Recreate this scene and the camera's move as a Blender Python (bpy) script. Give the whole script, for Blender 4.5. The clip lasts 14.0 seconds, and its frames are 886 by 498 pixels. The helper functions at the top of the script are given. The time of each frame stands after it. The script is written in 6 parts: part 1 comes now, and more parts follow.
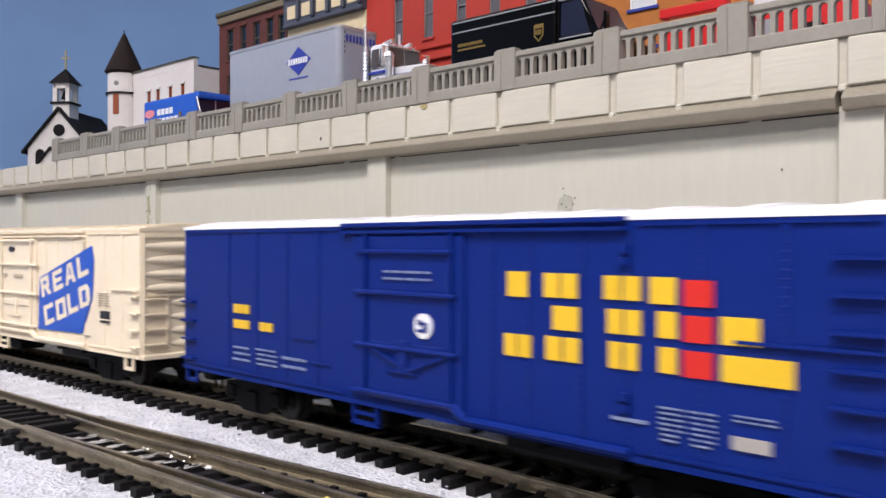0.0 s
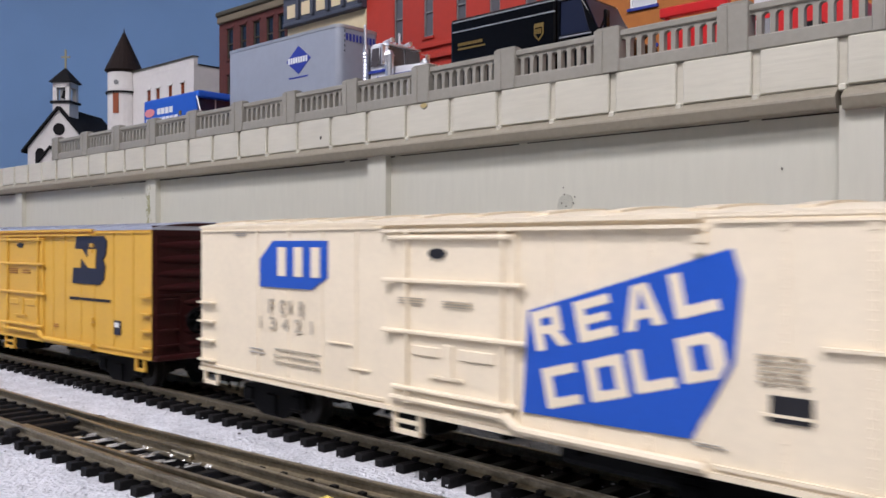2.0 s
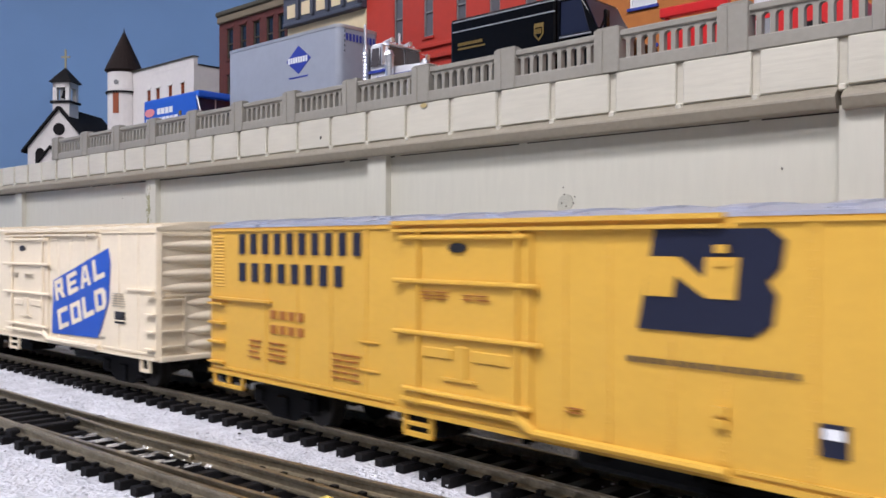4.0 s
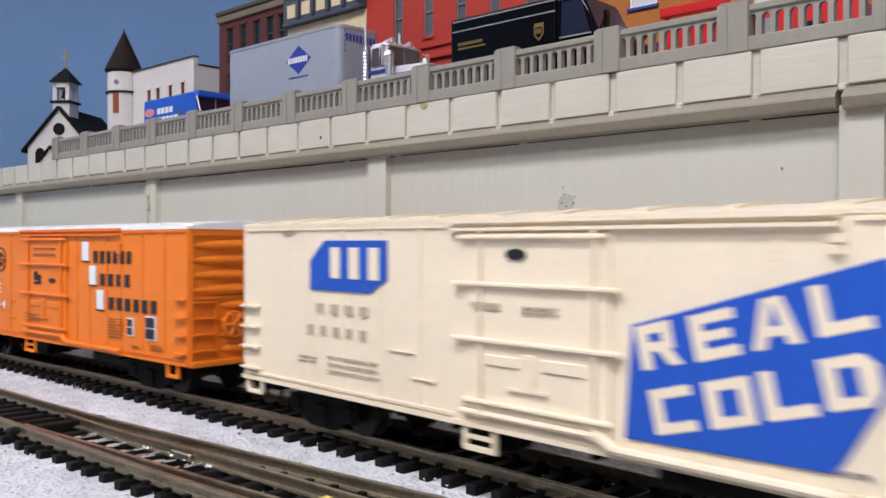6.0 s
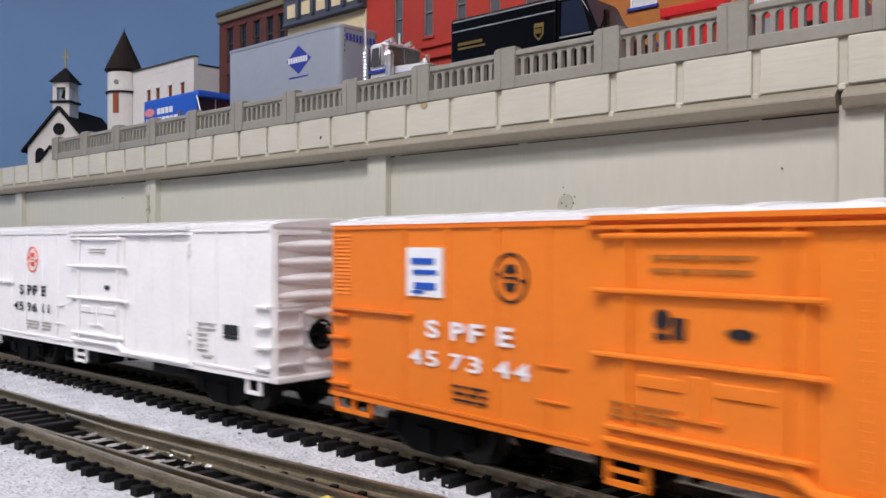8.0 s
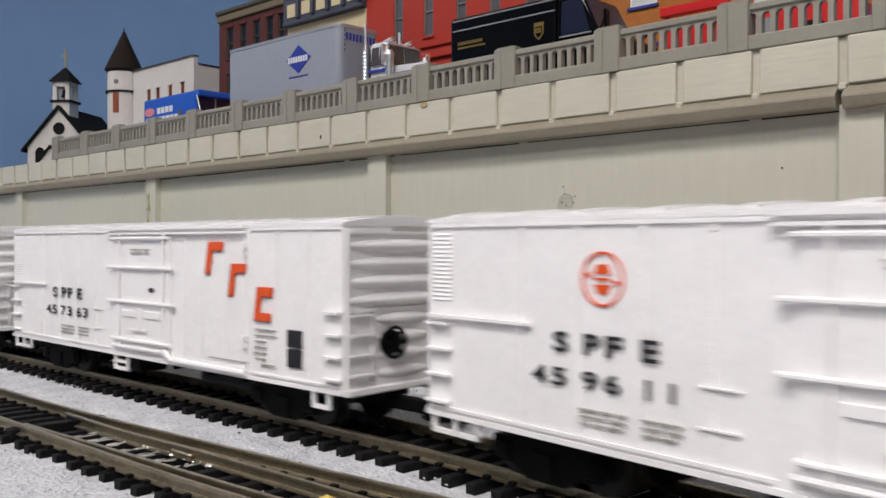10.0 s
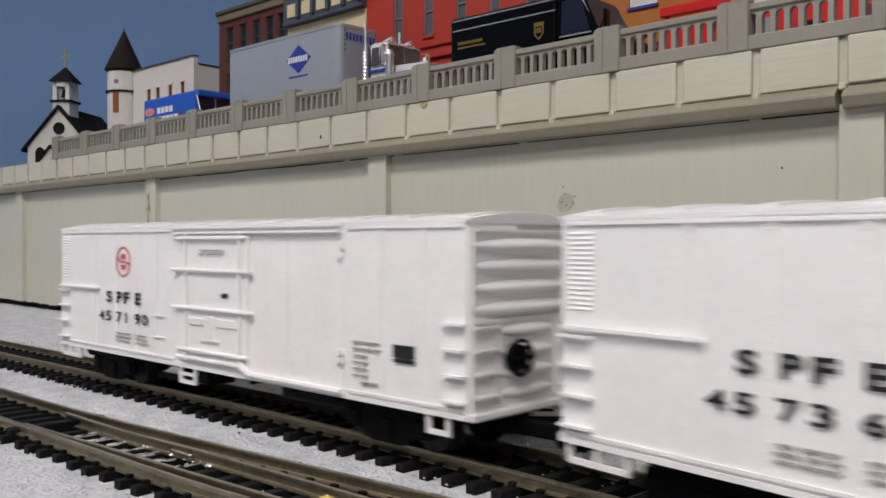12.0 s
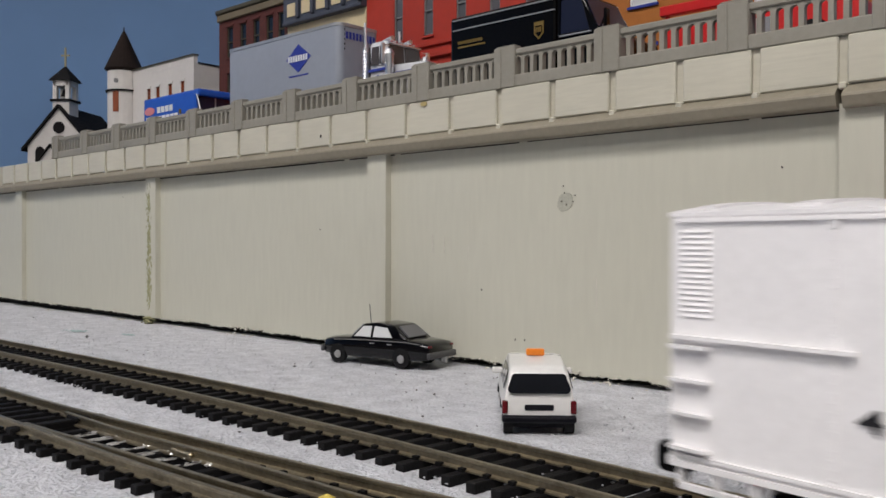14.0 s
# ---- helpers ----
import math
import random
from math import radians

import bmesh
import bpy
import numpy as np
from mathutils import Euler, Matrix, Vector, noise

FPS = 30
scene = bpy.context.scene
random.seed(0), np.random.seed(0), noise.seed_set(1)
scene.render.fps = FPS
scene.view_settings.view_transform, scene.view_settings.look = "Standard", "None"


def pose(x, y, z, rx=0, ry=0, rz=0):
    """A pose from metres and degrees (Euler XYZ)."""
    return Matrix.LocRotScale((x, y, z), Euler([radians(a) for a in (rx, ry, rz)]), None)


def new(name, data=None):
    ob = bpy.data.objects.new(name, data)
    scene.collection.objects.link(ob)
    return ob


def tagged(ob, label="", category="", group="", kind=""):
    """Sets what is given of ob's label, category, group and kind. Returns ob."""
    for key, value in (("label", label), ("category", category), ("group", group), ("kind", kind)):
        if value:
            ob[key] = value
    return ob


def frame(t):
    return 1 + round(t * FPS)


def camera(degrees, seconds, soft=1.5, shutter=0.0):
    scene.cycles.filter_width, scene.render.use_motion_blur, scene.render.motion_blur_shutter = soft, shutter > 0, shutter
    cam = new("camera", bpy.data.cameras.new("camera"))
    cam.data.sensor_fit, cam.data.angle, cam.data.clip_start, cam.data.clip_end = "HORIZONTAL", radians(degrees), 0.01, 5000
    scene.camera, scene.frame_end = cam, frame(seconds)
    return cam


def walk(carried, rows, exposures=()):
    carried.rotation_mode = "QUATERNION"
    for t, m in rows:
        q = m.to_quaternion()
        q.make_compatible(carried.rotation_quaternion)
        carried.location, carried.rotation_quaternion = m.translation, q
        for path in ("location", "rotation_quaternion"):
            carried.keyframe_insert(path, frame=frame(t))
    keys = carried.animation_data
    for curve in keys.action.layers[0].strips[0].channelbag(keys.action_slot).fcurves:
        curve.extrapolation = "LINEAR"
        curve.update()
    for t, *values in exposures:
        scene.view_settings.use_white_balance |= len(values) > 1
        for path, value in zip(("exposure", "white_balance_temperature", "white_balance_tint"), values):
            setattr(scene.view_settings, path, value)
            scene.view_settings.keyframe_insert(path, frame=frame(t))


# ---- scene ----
# ---- camera ----
cam = camera(53.73, 14.0, soft=1.6, shutter=0.5)
EYE = (0.0, -0.1458, 0.0480)


def cam_pose(pitch):
    return pose(*EYE, 90 + pitch, 0, 42.805) @ pose(0, 0, 0, 0, 0, 0.116)


walk(cam, [(t, cam_pose(p)) for t, p in (
    (0.0, -0.258), (0.5, -0.270), (1.0, -0.272), (1.5, -0.316), (3.2, -0.322), (5.3, -0.328), (8.2, -0.332),
    (10.3, -0.368), (13.0, -0.372), (13.5, -0.376), (14.0, -0.422))],
    exposures=[(0.0, 0.17, 6250, 20), (1.5, 0.05, 6050, 20), (2.1, -0.18, 6000, 20), (3.0, -0.08, 5950, 20), (5.4, 0.02, 6000, 19), (6.5, -0.17, 6050, 18), (8.0, -0.20, 6150, 18), (10.5, -0.48, 6450, 14), (14.0, -0.60, 6450, 14)])

# ---- room, light ----
GROUND = 0.0
DECK = 0.1060
RAIL_TOP = 0.0041

world = bpy.data.worlds.new("room_air")
scene.world = world
world.use_nodes = True
world.node_tree.nodes["Background"].inputs[0].default_value = (0.9, 0.95, 1.0, 1)
world.node_tree.nodes["Background"].inputs[1].default_value = 0.02


# ---- materials ----
def mat(name, base, rough=0.5, metal=0.0, scale=60.0, amount=0.12, bump=0.0, fine=8.0, dark=None, coat=0.0, dirt=0.0, spec=0.5, stretch=None):
    """Principled paint or plastic with noise at two scales, and an optional dirt stain."""
    m = bpy.data.materials.new(name)
    m.use_nodes = True
    nt = m.node_tree
    b = nt.nodes["Principled BSDF"]
    b.inputs["Roughness"].default_value = rough
    b.inputs["Metallic"].default_value = metal
    b.inputs["Coat Weight"].default_value = coat
    b.inputs["Specular IOR Level"].default_value = spec
    tc = nt.nodes.new("ShaderNodeTexCoord")
    n1 = nt.nodes.new("ShaderNodeTexNoise")
    n1.inputs["Scale"].default_value = scale
    n1.inputs["Detail"].default_value = 5
    n2 = nt.nodes.new("ShaderNodeTexNoise")
    n2.inputs["Scale"].default_value = scale * fine
    n2.inputs["Detail"].default_value = 4
    nt.links.new(tc.outputs["Object"], n1.inputs["Vector"])
    if stretch:
        brush = nt.nodes.new("ShaderNodeMapping")
        brush.inputs["Scale"].default_value = stretch
        nt.links.new(tc.outputs["Object"], brush.inputs["Vector"])
        nt.links.new(brush.outputs["Vector"], n2.inputs["Vector"])
    else:
        nt.links.new(tc.outputs["Object"], n2.inputs["Vector"])
    mixn = nt.nodes.new("ShaderNodeMath")
    mixn.operation = "ADD"
    nt.links.new(n1.outputs["Fac"], mixn.inputs[0])
    nt.links.new(n2.outputs["Fac"], mixn.inputs[1])
    ramp = nt.nodes.new("ShaderNodeMapRange")
    ramp.inputs["From Min"].default_value = 0.6
    ramp.inputs["From Max"].default_value = 1.4
    nt.links.new(mixn.outputs[0], ramp.inputs["Value"])
    mix = nt.nodes.new("ShaderNodeMix")
    mix.data_type = "RGBA"
    low = dark or tuple(c * (1 - amount) for c in base)
    high = base if dark else tuple(min(1, c * (1 + amount * 0.6)) for c in base)
    mix.inputs["A"].default_value = (*low, 1)
    mix.inputs["B"].default_value = (*high, 1)
    nt.links.new(ramp.outputs["Result"], mix.inputs["Factor"])
    out = mix.outputs["Result"]
    if dirt:
        n3 = nt.nodes.new("ShaderNodeTexNoise")
        n3.inputs["Scale"].default_value = scale * 0.6
        n3.inputs["Detail"].default_value = 8
        n3.inputs["Roughness"].default_value = 0.75
        nt.links.new(tc.outputs["Object"], n3.inputs["Vector"])
        r3 = nt.nodes.new("ShaderNodeMapRange")
        r3.inputs["From Min"].default_value = 0.55
        r3.inputs["From Max"].default_value = 0.75
        r3.inputs["To Max"].default_value = dirt
        nt.links.new(n3.outputs["Fac"], r3.inputs["Value"])
        m3 = nt.nodes.new("ShaderNodeMix")
        m3.data_type = "RGBA"
        m3.inputs["B"].default_value = (0.23, 0.2, 0.12, 1)
        nt.links.new(r3.outputs["Result"], m3.inputs["Factor"])
        nt.links.new(out, m3.inputs["A"])
        out = m3.outputs["Result"]
    nt.links.new(out, b.inputs["Base Color"])
    rr = nt.nodes.new("ShaderNodeMapRange")
    rr.inputs["To Min"].default_value = max(0.03, rough - 0.08)
    rr.inputs["To Max"].default_value = min(1, rough + 0.08)
    nt.links.new(n1.outputs["Fac"], rr.inputs["Value"])
    nt.links.new(rr.outputs["Result"], b.inputs["Roughness"])
    if bump:
        bp = nt.nodes.new("ShaderNodeBump")
        bp.inputs["Strength"].default_value = 1.0
        bp.inputs["Distance"].default_value = bump
        nt.links.new(mixn.outputs[0], bp.inputs["Height"])
        nt.links.new(bp.outputs["Normal"], b.inputs["Normal"])
    return m


def glow(name, colour, strength):
    m = bpy.data.materials.new(name)
    m.use_nodes = True
    b = m.node_tree.nodes["Principled BSDF"]
    b.inputs["Base Color"].default_value = (0.8, 0.8, 0.8, 1)
    b.inputs["Emission Color"].default_value = (*colour, 1)
    b.inputs["Emission Strength"].default_value = strength
    return m


def glassy(name, colour=(0.006, 0.007, 0.01), rough=0.10):
    m = bpy.data.materials.new(name)
    m.use_nodes = True
    b = m.node_tree.nodes["Principled BSDF"]
    b.inputs["Base Color"].default_value = (*colour, 1)
    b.inputs["Roughness"].default_value = rough
    b.inputs["IOR"].default_value = 1.5
    return m


M_GROUND = mat("ground_plaster", (0.80, 0.81, 0.85), 0.95, scale=130, amount=0.3, bump=0.0012, fine=8, dark=(0.44, 0.445, 0.475), spec=0.2)
M_WALL = mat("wall_paint", (0.57, 0.56, 0.47), 0.42, scale=9, amount=0.06, bump=0.000006, fine=60, dirt=0.05, stretch=(0.8, 1, 0.12))
M_BLOCK = mat("block_paint", (0.575, 0.55, 0.455), 0.42, scale=40, amount=0.09, bump=0.0001, fine=14, dirt=0.08, stretch=(0.16, 1, 1.5))
M_LEDGE = mat("ledge_paint", (0.275, 0.245, 0.185), 0.5, scale=40, amount=0.15, bump=0.0002, fine=14, dirt=0.15)
M_RAILING = mat("railing_plastic", (0.275, 0.26, 0.22), 0.5, scale=60, amount=0.10, bump=0.0001)
# near-black colour that paints the shade inside gaps and hollows
M_GAP_SHADE = mat("gap_shade", (0.02, 0.018, 0.016), 0.95, scale=100)
M_SKY = mat("painted_sky", (0.205, 0.36, 0.62), 0.7, scale=1.2, amount=0.10, fine=4)
M_ROOM = mat("room_wall", (0.30, 0.29, 0.28), 0.8, scale=3, amount=0.04)
M_CEIL = mat("ceiling_tile", (0.55, 0.55, 0.54), 0.9, scale=3, amount=0.04)
M_FLOOR = mat("floor_carpet", (0.10, 0.095, 0.09), 0.95, scale=8, amount=0.2)
M_DECK = mat("street_paint", (0.16, 0.16, 0.16), 0.8, scale=40, amount=0.15)
M_RAIL = mat("nickel_rail", (0.36, 0.31, 0.22), 0.38, metal=0.9, scale=120, amount=0.35)
M_TIE = mat("tie_plastic", (0.009, 0.0085, 0.009), 0.6, scale=200, amount=0.4, bump=0.0001, spec=0.12)
M_BLACK = mat("black_plastic", (0.0035, 0.0035, 0.004), 0.6, scale=200, amount=0.3, spec=0.07)
M_GREYP = mat("dark_grey_plastic", (0.009, 0.0095, 0.011), 0.6, scale=200, amount=0.3, spec=0.10)
M_WHEEL = mat("wheel_metal", (0.018, 0.016, 0.015), 0.5, metal=0.4, scale=200, amount=0.3)
M_CHROME = mat("chrome_plating", (0.92, 0.92, 0.94), 0.34, metal=1.0, scale=200, amount=0.1)
M_GLASS = glassy("dark_glazing")
M_GREYGLASS = glassy("grey_glazing", (0.30, 0.31, 0.31), 0.1)
M_TUBE = glow("fluorescent_tube", (1.0, 0.97, 0.9), 6.0)


# ---- mesh helpers ----
def bx(bm, x0, x1, y0, y1, z0, z1, b=0.0, seg=1):
    """A box, its edges bevelled by b."""
    vs = [bm.verts.new((x, y, z)) for x in (x0, x1) for y in (y0, y1) for z in (z0, z1)]
    fs = [bm.faces.new([vs[i] for i in f]) for f in
          ((0, 1, 3, 2), (4, 6, 7, 5), (0, 4, 5, 1), (2, 3, 7, 6), (0, 2, 6, 4), (1, 5, 7, 3))]
    if b:
        es = list({e for f in fs for e in f.edges})
        bmesh.ops.bevel(bm, geom=es, offset=b, segments=seg, affect="EDGES", profile=0.5)
    return vs


def cyl(bm, p, q, r, n=10, r2=None):
    """A capped round bar from p to q."""
    p, q = Vector(p), Vector(q)
    r2 = r if r2 is None else r2
    d = (q - p).normalized()
    a = d.orthogonal().normalized()
    c = d.cross(a)
    ra = [bm.verts.new(p + (a * math.cos(2 * math.pi * i / n) + c * math.sin(2 * math.pi * i / n)) * r) for i in range(n)]
    rb = [bm.verts.new(q + (a * math.cos(2 * math.pi * i / n) + c * math.sin(2 * math.pi * i / n)) * r2) for i in range(n)]
    for i in range(n):
        bm.faces.new((ra[i], ra[(i + 1) % n], rb[(i + 1) % n], rb[i]))
    bm.faces.new(ra[::-1])
    bm.faces.new(rb)


def prism(bm, pts, vec):
    """A flat outline pushed along vec."""
    vec = Vector(vec)
    a = [bm.verts.new(p) for p in pts]
    b = [bm.verts.new(Vector(p) + vec) for p in pts]
    n = len(pts)
    bm.faces.new(a[::-1])
    bm.faces.new(b)
    for i in range(n):
        bm.faces.new((a[i], a[(i + 1) % n], b[(i + 1) % n], b[i]))


def sweep(bm, path, profile):
    """A closed profile of (side, up) pairs swept along a level path of (x, y, z)."""
    rings = []
    for i, p in enumerate(path):
        a, c = Vector(path[max(0, i - 1)]), Vector(path[min(len(path) - 1, i + 1)])
        t = (c - a).normalized()
        nrm = Vector((-t.y, t.x, 0)).normalized()
        rings.append([bm.verts.new(Vector(p) + nrm * s + Vector((0, 0, u))) for s, u in profile])
    k = len(profile)
    for r, q in zip(rings, rings[1:]):
        for j in range(k):
            bm.faces.new((r[j], q[j], q[(j + 1) % k], r[(j + 1) % k]))
    bm.faces.new(rings[0])
    bm.faces.new(rings[-1][::-1])


def finish(name, bm, material, smooth=False):
    bmesh.ops.recalc_face_normals(bm, faces=bm.faces[:])
    me = bpy.data.meshes.new(name)
    bm.to_mesh(me)
    bm.free()
    for m in (material if isinstance(material, (list, tuple)) else [material]):
        me.materials.append(m)
    if smooth:
        me.shade_smooth()
        if smooth != "all":
            me.set_sharp_from_angle(angle=math.radians(38))
    return me


def part(name, bm, material, parent=None, label="", m=None, smooth=False):
    """Links a bmesh as one mesh object under a thing or under a part."""
    ob = new(name, finish(name, bm, material, smooth))
    if parent is not None:
        ob.parent = parent
    if m is not None:
        ob.matrix_basis = m
    if label:
        ob["label"] = label
    return ob


def share(name, ob, parent, m):
    """Another object on the mesh of ob."""
    o = new(name, ob.data)
    o.parent = parent
    o.matrix_basis = m
    return o


def thing(name, label, category, m=None, group="", kind=""):
    e = new(name)
    e.empty_display_size = 0.01
    if m is not None:
        e.matrix_basis = m
    return tagged(e, label, category, group, kind)


def boxpart(name, dims, material, parent, label="", b=0.0, seg=1, m=None):
    bm = bmesh.new()
    bx(bm, *dims, b=b, seg=seg)
    return part(name, bm, material, parent, label, m)


# ---- lines of the plan ----
def track_y(x):
    """The curved main track's centre line: y and slope."""
    xc = min(max(x, -0.85), 0.03)
    u = xc + 0.25
    y, s = -0.246 * u * u / 2 - 2.79 * u ** 3 / 6, -0.246 * u - 2.79 * u * u / 2
    return y + s * (x - xc), s


def track_table():
    xs = [-2.2 + i * 0.005 for i in range(620)]
    out, s = [], 0.0
    for i, x in enumerate(xs):
        y = track_y(x)[0]
        if i:
            s += math.hypot(0.005, y - out[-1][2])
        out.append([s, x, y])
    zero = next(r[0] for r in out if r[1] >= -0.25 - 1e-9)
    return np.array([[r[0] - zero, r[1], r[2]] for r in out])


TRACK = track_table()


def on_track(s):
    """The point of the main track s metres along it from x = -0.25."""
    return np.interp(s, TRACK[:, 0], TRACK[:, 1]), np.interp(s, TRACK[:, 0], TRACK[:, 2])


def wall_y(x):
    """The front of the retaining wall's parapet blocks."""
    return 0.1031 - 0.0254 * x - 0.0108 * x * x


# ---- room ----
def build_room():
    bm = bmesh.new()
    bx(bm, -3.0, 2.6, -3.0, 1.05, -1.12, -1.1)
    tagged(part("floor", bm, M_FLOOR), "dark carpeted floor of the layout room", "floor", kind="structure")
    bm = bmesh.new()
    bx(bm, -3.0, 2.6, -3.0, 1.05, 1.3, 1.34)
    tagged(part("ceiling", bm, M_CEIL), "pale grey ceiling of the layout room", "ceiling", kind="structure")
    bm = bmesh.new()
    path = [(2.6, 0.9, -1.1), (0.5, 0.9, -1.1), (-0.9, 0.9, -1.1)]
    path += [(-0.9 - 1.1 * math.sin(math.pi / 2 * k / 24), -0.2 + 1.1 * math.cos(math.pi / 2 * k / 24), -1.1) for k in range(1, 25)]
    path += [(-2.0, -1.2, -1.1), (-2.0, -3.0, -1.1)]
    sweep(bm, path, [(0.0, 0.0), (-0.05, 0.0), (-0.05, 2.4), (0.0, 2.4)])
    tagged(part("backdrop", bm, M_SKY, smooth=True), "coved wall painted as a plain blue sky", "backdrop", kind="structure")
    bm = bmesh.new()
    bx(bm, -2.0, 2.6, -3.0, -2.94, -1.1, 1.3)
    tagged(part("wall_south", bm, M_ROOM), "grey room wall behind the viewer", "wall", kind="structure")
    bm = bmesh.new()
    bx(bm, 2.54, 2.6, -2.94, 0.9, -1.1, 1.3)
    tagged(part("wall_east", bm, M_ROOM), "grey room end wall", "wall", kind="structure")


LAMPS = [(-1.25, -0.70, 4.0), (0.30, -0.75, 21.5), (0.0, -1.40, 13)]


def build_lamps():
    for x, y, w in LAMPS:
        t = thing("ceiling_light", "white fluorescent ceiling fitting with a lit diffuser", "light", pose(x, y, 1.3), "ceiling lights")
        boxpart("housing", (-0.62, 0.62, -0.16, 0.16, -0.05, -0.001), M_CEIL, t, b=0.004)
        boxpart("diffuser", (-0.6, 0.6, -0.14, 0.14, -0.058, -0.0505), M_TUBE, t, "lit white diffuser", b=0.003)
        la = bpy.data.lights.new("tube_light", "AREA")
        la.shape, la.size, la.size_y, la.energy, la.color = "RECTANGLE", 1.2, 0.28, w, (1.0, 0.965, 0.91)
        o = new("tube_light", la)
        o.matrix_basis = pose(x, y, 1.235)


# ---- ground and upper street ----
def build_ground():
    bm = bmesh.new()
    nx, ny = 300, 90
    rows = []
    for i in range(nx + 1):
        x = -2.0 + 2.9 * i / nx
        r = []
        for j in range(ny + 1):
            y = -0.55 + (0.175 + 0.55) * j / ny
            z = (noise.noise((x * 9, y * 9, 0)) * 0.0005 + noise.noise((x * 40, y * 40, 3)) * 0.0004 + noise.noise((x * 140, y * 140, 5)) * 0.00035) - 0.0003
            r.append(bm.verts.new((x, y, z)))
        rows.append(r)
    for a, b in zip(rows, rows[1:]):
        for j in range(ny):
            bm.faces.new((a[j], b[j], b[j + 1], a[j + 1]))
    ob = part("ground", bm, M_GROUND, smooth="all")
    tagged(ob, "rough white plaster ground of the lower yard", "ground", kind="structure")
    bm = bmesh.new()
    bx(bm, -2.0, 0.9, -0.55, 0.9, -0.06, -0.004)
    tagged(part("benchwork", bm, M_ROOM), "painted board under the layout", "table", kind="structure")
    bm = bmesh.new()
    pts = [(-2.0 + 0.1 * i, wall_y(-2.0 + 0.1 * i) + 0.006) for i in range(30)]
    prism(bm, [(x, y, DECK - 0.012) for x, y in pts] + [(0.9, 0.9, DECK - 0.012), (-2.0, 0.9, DECK - 0.012)], (0, 0, 0.012))
    tagged(part("street", bm, M_DECK), "plain grey street on the upper level", "road", kind="structure")


def strip(bm, x0, x1, d0, d1, z0, z1, n=1):
    """A bar that follows the wall from x0 to x1, from d0 to d1 behind its front."""
    for i in range(n):
        a, b = x0 + (x1 - x0) * i / n, x0 + (x1 - x0) * (i + 1) / n
        prism(bm, [(a, wall_y(a) + d0, z0), (b, wall_y(b) + d0, z0), (b, wall_y(b) + d1, z0), (a, wall_y(a) + d1, z0)], (0, 0, z1 - z0))


BLOCK = 0.02477
SEAM = -0.0830
PILASTERS = [-0.0799 - 0.198 * i for i in range(-4, 9)]


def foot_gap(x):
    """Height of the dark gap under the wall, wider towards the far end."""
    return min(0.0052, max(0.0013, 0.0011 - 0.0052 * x))


